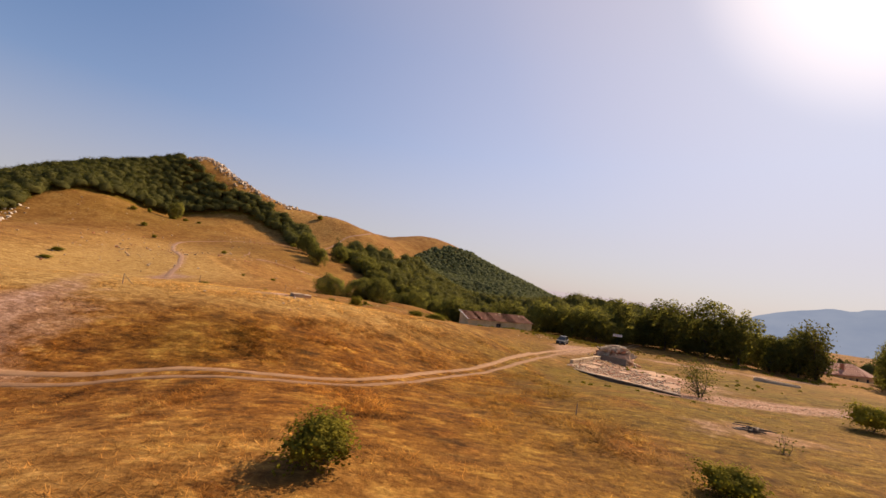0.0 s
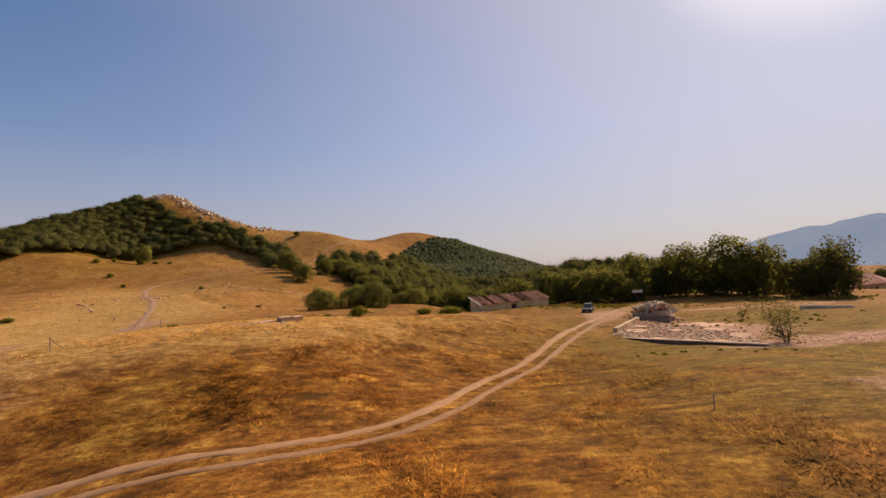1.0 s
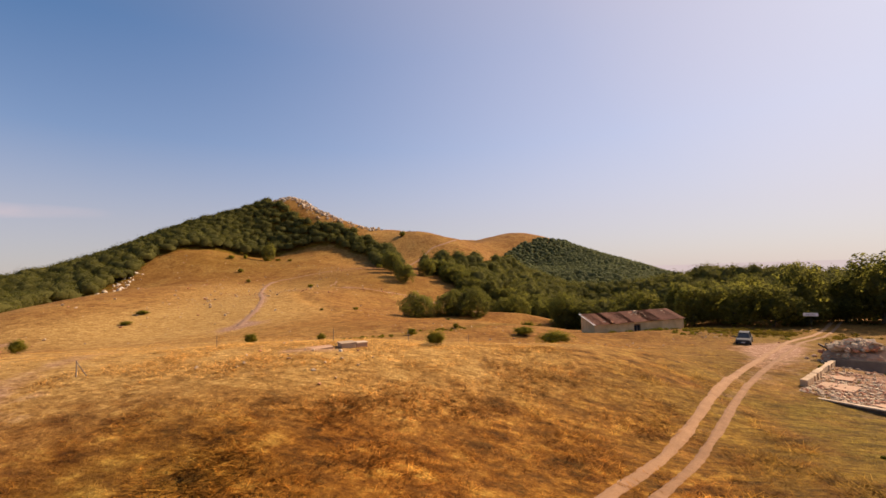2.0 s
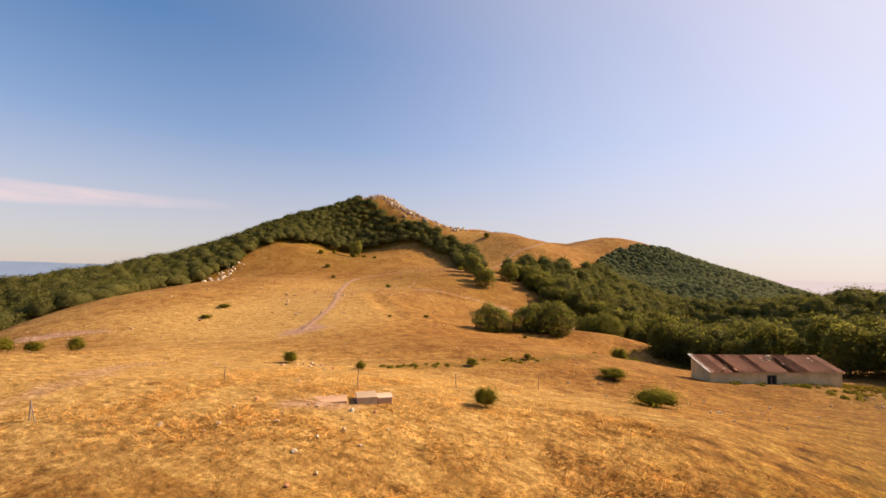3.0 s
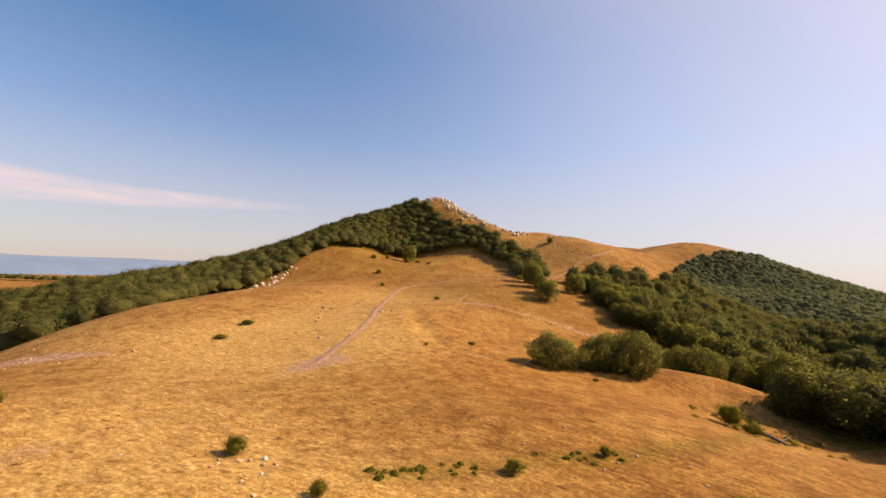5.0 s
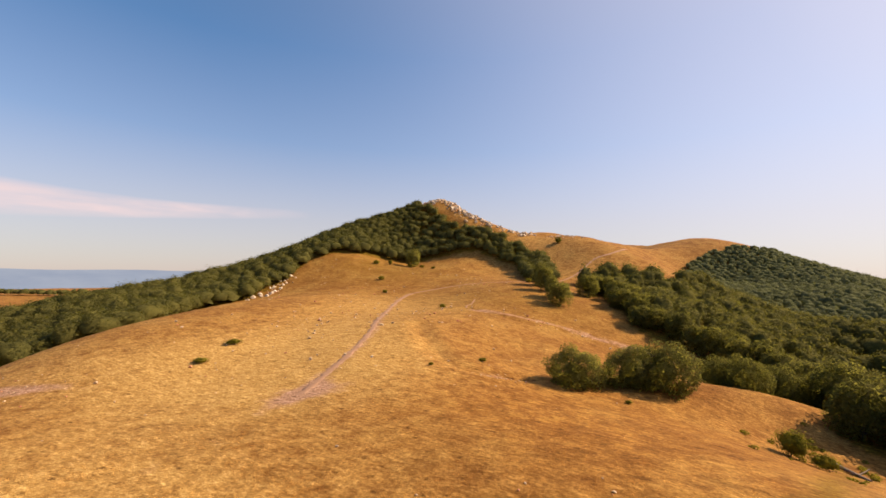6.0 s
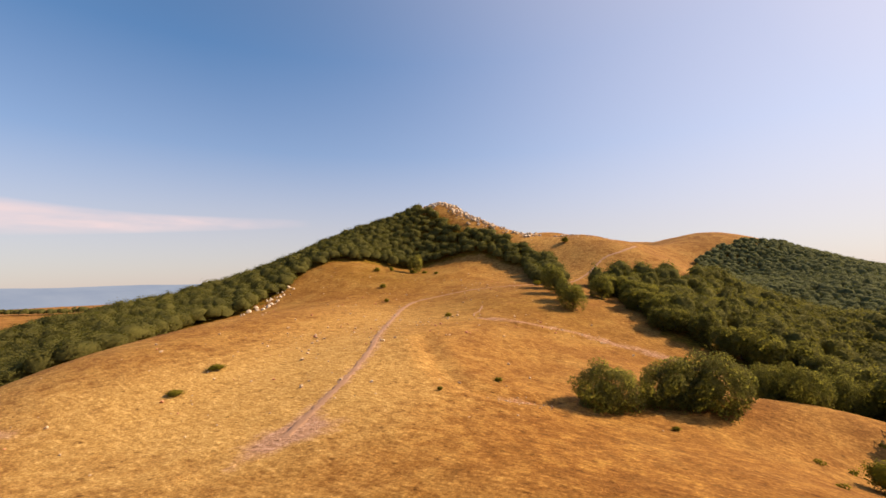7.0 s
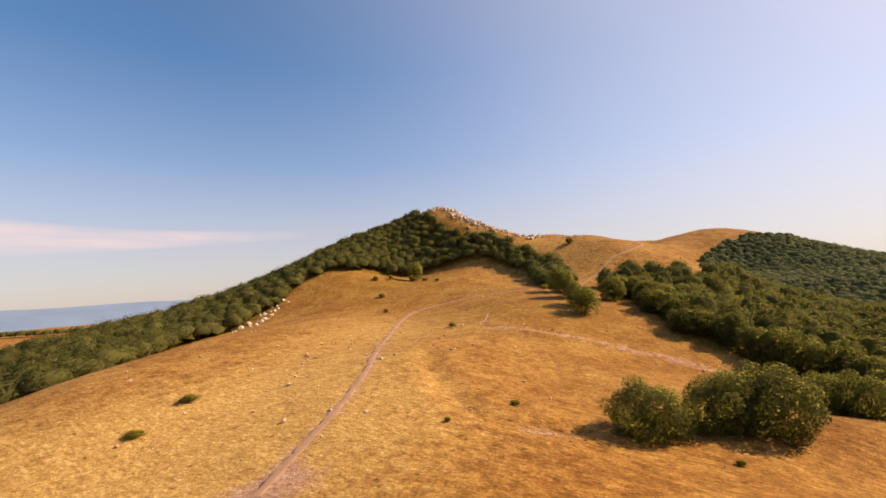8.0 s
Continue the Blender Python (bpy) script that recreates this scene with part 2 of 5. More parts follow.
def plain_material(name, dark, light, scale=3.0, rough=0.8, metal=0.0, bump=0.4, distance=0.02, fine=30.0, random_mix=0.25):
    """A weathered surface: two scales of noise between two colours, a little different on each piece."""
    m, n, l, bsdf = nodes_of(name)
    co = n.new("ShaderNodeTexCoord").outputs["Object"]
    big, small = noise_node(n, l, scale, 5, 0.65, co), noise_node(n, l, fine, 4, 0.7, co)
    info = n.new("ShaderNodeObjectInfo")
    f = math_node(n, l, "MULTIPLY_ADD", big.outputs["Fac"], 0.75)
    f.node.inputs[2].default_value = -0.1
    f = math_node(n, l, "ADD", f, math_node(n, l, "MULTIPLY", small.outputs["Fac"], 0.35))
    f = math_node(n, l, "ADD", f, math_node(n, l, "MULTIPLY", math_node(n, l, "SUBTRACT", info.outputs["Random"], 0.5), random_mix))
    r = ramp_node(n, l, f, [(0.25, dark), (0.75, light)])
    l.new(r.outputs["Color"], bsdf.inputs["Base Color"])
    bsdf.inputs["Roughness"].default_value, bsdf.inputs["Metallic"].default_value = rough, metal
    bump_to(n, l, bsdf, small.outputs["Fac"], bump, distance)
    return m


def meadow_colour(n, l, co):
    """Colour of the dry meadow at a place: rust, straw, green and bare earth by the painted cover."""
    attr = n.new("ShaderNodeVertexColor")
    attr.layer_name = "cover"
    sep = n.new("ShaderNodeSeparateColor")
    l.new(attr.outputs["Color"], sep.inputs["Color"])
    wide = noise_node(n, l, 0.07, 5, 0.6, co)
    mid = noise_node(n, l, 0.42, 6, 0.68, co)
    fine = noise_node(n, l, 2.8, 6, 0.8, co)
    stretch = n.new("ShaderNodeMapping")
    stretch.inputs["Rotation"].default_value, stretch.inputs["Scale"].default_value = (0, 0, 0.5), (0.55, 1.5, 1)
    l.new(co, stretch.inputs["Vector"])
    combed = noise_node(n, l, 0.75, 6, 0.72, stretch.outputs["Vector"])
    base = ramp_node(n, l, wide.outputs["Fac"], [(0.3, (0.198, 0.086, 0.0190)), (0.5, (0.264, 0.128, 0.0310)), (0.7, (0.318, 0.177, 0.0490))]).outputs["Color"]
    tone = ramp_node(n, l, mid.outputs["Fac"], [(0.3, (0.6, 0.52, 0.42)), (0.5, (1, 1, 1)), (0.7, (1.28, 1.32, 1.42))]).outputs["Color"]
    base = mix_node(n, l, 0.6, base, tone, "MULTIPLY")
    streak = ramp_node(n, l, combed.outputs["Fac"], [(0.34, (0.55, 0.47, 0.36)), (0.5, (1, 1, 1)), (0.66, (1.3, 1.36, 1.5))]).outputs["Color"]
    base = mix_node(n, l, 0.2, base, streak, "MULTIPLY")
    patch = noise_node(n, l, 0.19, 4, 0.65, co)
    blot = ramp_node(n, l, patch.outputs["Fac"], [(0.34, (0.62, 0.5, 0.38)), (0.47, (1, 1, 1)), (0.6, (1.05, 1.05, 1.0)), (0.72, (1.3, 1.38, 1.5))]).outputs["Color"]
    base = mix_node(n, l, 0.6, base, blot, "MULTIPLY")
    # tall rusty grass of the mounds: burnt orange, yellow clumps, the hollows' shade painted dark
    rusty = ramp_node(n, l, math_node(n, l, "ADD", math_node(n, l, "MULTIPLY", combed.outputs["Fac"], 0.55), math_node(n, l, "MULTIPLY", mid.outputs["Fac"], 0.45)),
                      [(0.38, (0.072, 0.031, 0.0069)), (0.46, (0.180, 0.064, 0.0100)), (0.53, (0.290, 0.112, 0.0165)), (0.61, (0.450, 0.235, 0.0430))]).outputs["Color"]
    rust = math_node(n, l, "MULTIPLY", attr.outputs["Alpha"], math_node(n, l, "MULTIPLY_ADD", wide.outputs["Fac"], 2.2), True)
    rust.node.inputs[1].links[0].from_node.inputs[2].default_value = -0.15
    base = mix_node(n, l, rust, base, rusty)
    # pale straw, then green, then bare earth, each broken up by noise
    breakup = math_node(n, l, "SUBTRACT", mid.outputs["Fac"], 0.5)
    pale = math_node(n, l, "ADD", sep.outputs["Blue"], math_node(n, l, "MULTIPLY", breakup, 2.6), True)
    pale = math_node(n, l, "MULTIPLY", pale, math_node(n, l, "MULTIPLY", sep.outputs["Blue"], 1.6, True))
    base = mix_node(n, l, pale, base, mix_node(n, l, combed.outputs["Fac"], (0.310, 0.163, 0.0387), (0.516, 0.331, 0.1161)))
    gnoise = noise_node(n, l, 0.16, 5, 0.7, co)
    gbreak = math_node(n, l, "MULTIPLY_ADD", gnoise.outputs["Fac"], 4.0)
    gbreak.node.inputs[2].default_value = -1.05
    gbreak.node.use_clamp = True
    gmask = math_node(n, l, "MULTIPLY", sep.outputs["Green"], math_node(n, l, "ADD", gbreak, breakup), True)
    green = ramp_node(n, l, combed.outputs["Fac"], [(0.35, (0.080, 0.048, 0.006)), (0.5, (0.152, 0.094, 0.011)), (0.65, (0.240, 0.152, 0.020))]).outputs["Color"]
    base = mix_node(n, l, gmask, base, green)
    edge = math_node(n, l, "ADD", sep.outputs["Red"], math_node(n, l, "MULTIPLY", breakup, 1.1))
    dmask = math_node(n, l, "MULTIPLY", math_node(n, l, "SUBTRACT", edge, 0.32), 2.6, True)
    base = mix_node(n, l, dmask, base, mix_node(n, l, fine.outputs["Fac"], (0.27, 0.145, 0.085), (0.44, 0.270, 0.175)))
    tuft = noise_node(n, l, 1.3, 5, 0.75, stretch.outputs["Vector"])
    # pale straw clumps; the dark stops paint the shadow between tufts
    clumps = ramp_node(n, l, tuft.outputs["Fac"], [(0.36, (0.58, 0.49, 0.40)), (0.47, (0.92, 0.89, 0.86)), (0.54, (1.02, 1.02, 1.02)), (0.63, (1.45, 1.55, 1.75))]).outputs["Color"]
    base = mix_node(n, l, 0.75, base, clumps, "MULTIPLY")
    speck = ramp_node(n, l, fine.outputs["Fac"], [(0.36, (0.56, 0.50, 0.43)), (0.5, (0.93, 0.92, 0.9)), (0.63, (1.42, 1.46, 1.52))]).outputs["Color"]
    base = mix_node(n, l, 0.9, base, speck, "MULTIPLY")
    # scattered dark tussocks
    cells = n.new("ShaderNodeTexVoronoi")
    cells.inputs["Scale"].default_value, cells.inputs["Randomness"].default_value = 0.42, 1.0
    l.new(co, cells.inputs["Vector"])
    spot = ramp_node(n, l, math_node(n, l, "ADD", cells.outputs["Distance"], math_node(n, l, "MULTIPLY", math_node(n, l, "SUBTRACT", tuft.outputs["Fac"], 0.5), 0.5)), [(0.07, (0.50, 0.46, 0.40)), (0.16, (1, 1, 1))]).outputs["Color"]
    return mix_node(n, l, 0.85, base, spot, "MULTIPLY"), fine, mid, combed


def ground_material():
    m, n, l, bsdf = nodes_of("dry_meadow")
    base, fine, mid, combed = meadow_colour(n, l, n.new("ShaderNodeTexCoord").outputs["Object"])
    l.new(base, bsdf.inputs["Base Color"])
    bsdf.inputs["Roughness"].default_value = 0.95
    bsdf.inputs["Specular IOR Level"].default_value = 0.1
    both = math_node(n, l, "ADD", fine.outputs["Fac"], math_node(n, l, "MULTIPLY", mid.outputs["Fac"], 2.4))
    bump_to(n, l, bsdf, both, 0.55, 0.16)
    return m


def leaf_material(name, dark, light, through_part=0.35):
    """Foliage: every crown and every spray a little different, mottled by clumps of leaves, with highlights and dark
    gaps painted in.
    """
    m, n, l, bsdf = nodes_of(name)
    island = n.new("ShaderNodeNewGeometry").outputs["Random Per Island"]
    info = n.new("ShaderNodeObjectInfo").outputs["Random"]
    co = n.new("ShaderNodeTexCoord").outputs["Object"]
    clump = noise_node(n, l, 0.13, 4, 0.6, co)
    leafy = noise_node(n, l, 1.5, 5, 0.75, co)
    f = math_node(n, l, "ADD", math_node(n, l, "MULTIPLY", island, 0.22), math_node(n, l, "MULTIPLY", clump.outputs["Fac"], 0.75))
    f = math_node(n, l, "ADD", f, math_node(n, l, "MULTIPLY", info, 0.25))
    # strong leafy mottle: bright highlights and dark gaps put into the colour
    f = math_node(n, l, "ADD", f, math_node(n, l, "MULTIPLY", math_node(n, l, "SUBTRACT", leafy.outputs["Fac"], 0.5), 1.7))
    col = ramp_node(n, l, f, [(0.25, dark), (0.95, light)]).outputs["Color"]
    l.new(col, bsdf.inputs["Base Color"])
    bsdf.inputs["Roughness"].default_value, bsdf.inputs["Specular IOR Level"].default_value = 0.9, 0.04
    bump_to(n, l, bsdf, leafy.outputs["Fac"], 0.9, 0.6)
    tr = n.new("ShaderNodeBsdfTranslucent")
    l.new(mix_node(n, l, 1.0, col, (1.12, 1.12, 0.6), "MULTIPLY"), tr.inputs["Color"])
    mx = n.new("ShaderNodeMixShader")
    mx.inputs[0].default_value = through_part
    l.new(bsdf.outputs[0], mx.inputs[1])
    l.new(tr.outputs[0], mx.inputs[2])
    l.new(mx.outputs[0], n["Material Output"].inputs["Surface"])
    return m


def grass_material():
    m, n, l, bsdf = nodes_of("dry_grass_blades")
    base, fine, mid, combed = meadow_colour(n, l, n.new("ShaderNodeTexCoord").outputs["Object"])
    island = n.new("ShaderNodeNewGeometry").outputs["Random Per Island"]
    vary = ramp_node(n, l, island, [(0.0, (1.3, 1.3, 1.25)), (1.0, (2.4, 2.5, 2.6))]).outputs["Color"]
    base = mix_node(n, l, 1.0, base, vary, "MULTIPLY")
    l.new(base, bsdf.inputs["Base Color"])
    bsdf.inputs["Roughness"].default_value, bsdf.inputs["Specular IOR Level"].default_value = 0.8, 0.1
    tr = n.new("ShaderNodeBsdfTranslucent")
    l.new(base, tr.inputs["Color"])
    mx = n.new("ShaderNodeMixShader")
    mx.inputs[0].default_value = 0.5
    l.new(bsdf.outputs[0], mx.inputs[1])
    l.new(tr.outputs[0], mx.inputs[2])
    l.new(mx.outputs[0], n["Material Output"].inputs["Surface"])
    return m


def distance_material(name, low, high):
    """A far range as a glowing backdrop, its haze painted into the colour."""
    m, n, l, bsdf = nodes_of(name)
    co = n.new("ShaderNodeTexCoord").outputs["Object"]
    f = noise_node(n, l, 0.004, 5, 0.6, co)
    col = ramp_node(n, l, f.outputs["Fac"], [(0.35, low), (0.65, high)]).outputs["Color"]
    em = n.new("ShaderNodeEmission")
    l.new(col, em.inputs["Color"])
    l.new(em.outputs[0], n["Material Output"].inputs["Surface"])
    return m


def cloud_material():
    """Thin high cloud: long soft streaks, clear at its edges."""
    m, n, l, bsdf = nodes_of("thin_cloud")
    co = n.new("ShaderNodeTexCoord").outputs["Generated"]
    stretch = n.new("ShaderNodeMapping")
    stretch.inputs["Scale"].default_value = (2.2, 2.2, 1.6)
    l.new(co, stretch.inputs["Vector"])
    wisp = noise_node(n, l, 1.6, 5, 0.55, stretch.outputs["Vector"])
    layer = n.new("ShaderNodeVertexColor")
    layer.layer_name = "thickness"
    f = math_node(n, l, "MULTIPLY", layer.outputs["Color"], math_node(n, l, "MULTIPLY_ADD", wisp.outputs["Fac"], 3.2))
    f.node.inputs[1].links[0].from_node.inputs[2].default_value = -0.75
    f.node.use_clamp = True
    em, tr, mx = n.new("ShaderNodeEmission"), n.new("ShaderNodeBsdfTransparent"), n.new("ShaderNodeMixShader")
    # the cloud's own glow stands in for sunlight on it
    em.inputs["Color"].default_value = (0.43, 0.38, 0.42, 1)
    l.new(math_node(n, l, "MULTIPLY", f, 0.88), mx.inputs[0])
    l.new(tr.outputs[0], mx.inputs[1])
    l.new(em.outputs[0], mx.inputs[2])
    l.new(mx.outputs[0], n["Material Output"].inputs["Surface"])
    return m


MEADOW = ground_material()
GRASS = grass_material()
DIRT = plain_material("dry_earth", (0.24, 0.120, 0.050), (0.43, 0.235, 0.110), 1.2, 0.95, 0, 0.6, 0.04, 14)
LEAF = leaf_material("beech_leaves", (0.125, 0.126, 0.048), (0.300, 0.275, 0.085), 0.68)
LEAF_FAR = leaf_material("wood_leaves", (0.082, 0.084, 0.030), (0.195, 0.180, 0.054), 0.48)
# cooler, paler leaves: the far wood's haze is put into their colour
LEAF_HAZED = leaf_material("hazed_wood_leaves", (0.115, 0.128, 0.060), (0.175, 0.184, 0.084), 0.4)
LEAF_BUSH = leaf_material("bush_leaves", (0.095, 0.100, 0.014), (0.36, 0.30, 0.045), 0.45)
LEAF_RANK = leaf_material("rank_grass_blades", (0.13, 0.100, 0.018), (0.34, 0.235, 0.045), 0.45)
LEAF_PALE = leaf_material("sparse_leaves", (0.10, 0.10, 0.03), (0.24, 0.20, 0.06))
BARK = plain_material("bark", (0.05, 0.035, 0.022), (0.16, 0.12, 0.085), 2.0, 0.9, 0, 0.8, 0.04, 18)
LIMESTONE = plain_material("limestone", (0.38, 0.25, 0.14), (0.72, 0.54, 0.34), 0.8, 0.9, 0, 0.8, 0.06, 9)
CRAG = plain_material("bare_crag", (0.42, 0.33, 0.24), (0.80, 0.68, 0.53), 0.6, 0.9, 0, 0.8, 0.06, 6)
CONCRETE = plain_material("old_concrete", (0.38, 0.26, 0.155), (0.68, 0.51, 0.34), 0.7, 0.9, 0, 0.5, 0.03, 12)
WOOD_PALE = plain_material("bleached_wood", (0.36, 0.27, 0.18), (0.62, 0.50, 0.38), 2.5, 0.85, 0, 0.6, 0.02, 24)
# darker concrete: shaded wall face and cistern gap, fallen slabs, trough bed
CONCRETE_DARK = plain_material("dark_concrete", (0.085, 0.050, 0.028), (0.23, 0.145, 0.085), 0.9, 0.9, 0, 0.6, 0.04, 12)
CONCRETE_PINK = plain_material("dusty_concrete", (0.38, 0.20, 0.11), (0.58, 0.36, 0.21), 0.9, 0.9, 0, 0.4, 0.02, 10)
PATH_EARTH = plain_material("trodden_earth", (0.23, 0.120, 0.064), (0.36, 0.205, 0.118), 0.6, 0.95, 0, 0.5, 0.04, 8)
BRICK = plain_material("broken_brick", (0.36, 0.13, 0.06), (0.60, 0.30, 0.16), 1.5, 0.9, 0, 0.5, 0.03, 14)
PLASTER = plain_material("cream_plaster", (0.40, 0.27, 0.12), (0.80, 0.60, 0.32), 0.6, 0.9, 0, 0.4, 0.02, 10)
RUST = plain_material("rusty_sheet", (0.17, 0.060, 0.030), (0.40, 0.170, 0.092), 0.9, 0.9, 0.0, 0.4, 0.01, 7, 0.30)
ZINC = plain_material("bare_zinc", (0.45, 0.43, 0.40), (0.75, 0.73, 0.70), 1.5, 0.45, 0.5, 0.2, 0.01, 12)
TILES = plain_material("clay_tiles", (0.36, 0.15, 0.09), (0.58, 0.32, 0.22), 0.5, 0.85, 0, 0.5, 0.03, 6)
WOOD_GREY = plain_material("grey_wood", (0.16, 0.11, 0.07), (0.42, 0.33, 0.24), 2.5, 0.85, 0, 0.6, 0.02, 24)
# near-black panels that stand in for the shade inside windows
DARK = plain_material("opening_shade", (0.010, 0.009, 0.008), (0.03, 0.026, 0.02), 2, 0.9)
WHITE = plain_material("faded_white_paint", (0.62, 0.57, 0.50), (0.82, 0.78, 0.72), 1.5, 0.7)
GREY_BAR = plain_material("faded_lettering", (0.20, 0.18, 0.18), (0.32, 0.29, 0.28), 3, 0.7)
PAINT = plain_material("car_paint", (0.012, 0.015, 0.019), (0.022, 0.026, 0.032), 1.0, 0.5, 0.0, 0.05, 0.002, 40)
BLACK = plain_material("black_plastic", (0.012, 0.012, 0.012), (0.03, 0.03, 0.03), 5, 0.6)
RUBBER = plain_material("rubber", (0.015, 0.015, 0.015), (0.035, 0.033, 0.03), 5, 0.9)
ALLOY = plain_material("alloy", (0.4, 0.4, 0.41), (0.6, 0.6, 0.6), 5, 0.35, 0.8)
GLASS, gn, gl, gb = nodes_of("car_glass")
gb.inputs["Base Color"].default_value, gb.inputs["Roughness"].default_value = (0.02, 0.03, 0.035, 1), 0.05
LENS, ln, ll, lb = nodes_of("headlight_lens")
lb.inputs["Base Color"].default_value, lb.inputs["Roughness"].default_value = (0.7, 0.72, 0.75, 1), 0.1
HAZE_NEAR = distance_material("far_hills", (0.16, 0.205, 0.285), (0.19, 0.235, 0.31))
HAZE_PALE = distance_material("horizon_haze", (0.40, 0.355, 0.375), (0.41, 0.365, 0.385))
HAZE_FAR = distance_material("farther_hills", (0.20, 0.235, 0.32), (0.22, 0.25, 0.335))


# ---- building helpers ----
def mesh_of(name, verts, faces, material, smooth=False):
    me = bpy.data.meshes.new(name)
    me.from_pydata([tuple(v) for v in verts], [], [tuple(f) for f in faces])
    me.materials.append(material)
    if smooth:
        me.polygons.foreach_set("use_smooth", [True] * len(me.polygons))
    me.update()
    return me


def quads_mesh(name, quads, material, soft=None):
    """A mesh of loose quads from an array (n, 4, 3), shaded along soft normals (n, 3) where they are given."""
    n = len(quads)
    quads = np.array(quads, np.float32)
    if soft is not None:
        face = np.cross(quads[:, 2] - quads[:, 0], quads[:, 3] - quads[:, 1])
        away = (face * soft).sum(1) < 0
        quads[away] = quads[away][:, ::-1]
    me = bpy.data.meshes.new(name)
    me.vertices.add(4 * n)
    me.vertices.foreach_set("co", np.ascontiguousarray(quads, np.float32).ravel())
    me.loops.add(4 * n)
    me.loops.foreach_set("vertex_index", np.arange(4 * n, dtype=np.int32))
    me.polygons.add(n)
    me.polygons.foreach_set("loop_start", np.arange(0, 4 * n, 4, dtype=np.int32))
    me.materials.append(material)
    me.update(calc_edges=True)
    if soft is not None:
        me.polygons.foreach_set("use_smooth", np.ones(n, bool))
        me.normals_split_custom_set_from_vertices(np.repeat(soft, 4, axis=0).astype(np.float32))
    return me


def part(name, bm, material, parent, label=""):
    """Links a bmesh as one mesh object under a thing or a part."""
    me = bpy.data.meshes.new(name)
    bm.to_mesh(me)
    bm.free()
    me.materials.append(material)
    ob = new(name, me)
    ob.parent = parent
    return tagged(ob, label)


def part_mesh(name, me, parent, label="", m=None):
    ob = new(name, me)
    ob.parent = parent
    if m is not None:
        ob.matrix_basis = m
    return tagged(ob, label)


def thing(name, m, label, category, group="", kind=""):
    e = new(name)
    e.empty_display_size = 0.3
    e.matrix_basis = m
    return tagged(e, label, category, group, kind)


def box(sx, sy, sz, at=(0, 0, 0), bevel=0.0, turn=None, bm=None):
    """A box with its middle at a place, edges rounded off."""
    own = bmesh.new()
    bmesh.ops.create_cube(own, size=1.0)
    bmesh.ops.scale(own, vec=(sx, sy, sz), verts=own.verts)
    if bevel:
        bmesh.ops.bevel(own, geom=own.edges[:], offset=bevel, segments=2, affect="EDGES", profile=0.6)
    bmesh.ops.transform(own, matrix=Matrix.Translation(at) @ (turn or Matrix.Identity(4)), verts=own.verts)
    if bm is None:
        return own
    me = bpy.data.meshes.new("tmp")
    own.to_mesh(me)
    own.free()
    bm.from_mesh(me)
    bpy.data.meshes.remove(me)
    return bm


def rod(a, b, r1, r2, sides=7, bm=None):
    """A tapered stick from a to b."""
    bm = bm or bmesh.new()
    a, b = Vector(a), Vector(b)
    q = (b - a).to_track_quat("Z", "Y").to_matrix()
    rings = []
    for c, r in ((a, r1), (b, r2)):
        rings.append([bm.verts.new(c + q @ Vector((r * math.cos(k * 2 * math.pi / sides), r * math.sin(k * 2 * math.pi / sides), 0))) for k in range(sides)])
    for k in range(sides):
        bm.faces.new((rings[0][k], rings[0][(k + 1) % sides], rings[1][(k + 1) % sides], rings[1][k]))
    bm.faces.new(rings[0][::-1])
    bm.faces.new(rings[1])
    return bm


def stone_mesh(name, seed, material, flat=0.6, rough=0.28, level=2):
    """A broken stone about a metre across, with an irregular outline."""
    r = random.Random(seed)
    bm = bmesh.new()
    bmesh.ops.create_icosphere(bm, subdivisions=level, radius=0.5)
    cuts = [Vector((r.uniform(-1, 1), r.uniform(-1, 1), r.uniform(-0.4, 1))).normalized() for _ in range(7)]
    offs = [r.uniform(0.22, 0.42) for _ in cuts]
    for v in bm.verts:
        for c, o in zip(cuts, offs):
            d = v.co.dot(c) - o
            if d > 0:
                v.co -= c * d * 0.9
        v.co += Vector((r.uniform(-1, 1), r.uniform(-1, 1), r.uniform(-1, 1))) * 0.03 * rough / 0.28
        v.co.z *= flat
    me = bpy.data.meshes.new(name)
    bm.to_mesh(me)
    bm.free()
    me.materials.append(material)
    return me


# ---- the ground: one sheet to the horizon ----
def bell(x, y, cx, cy, rx, ry, turn=0.0):
    c, s = math.cos(radians(turn)), math.sin(radians(turn))
    u, v = (x - cx) * c + (y - cy) * s, -(x - cx) * s + (y - cy) * c
    return np.exp(-0.5 * ((u / rx) ** 2 + (v / ry) ** 2))


road_line, side_line, scar_line = spline(ROAD, 1.2), spline(SIDE, 2.0), spline(SCAR, 3.0)
ditch_line = spline([(-23, 72), (-16, 80.5), (-6, 92), (-1, 103), (3, 118), (7, 133)], 3.0)


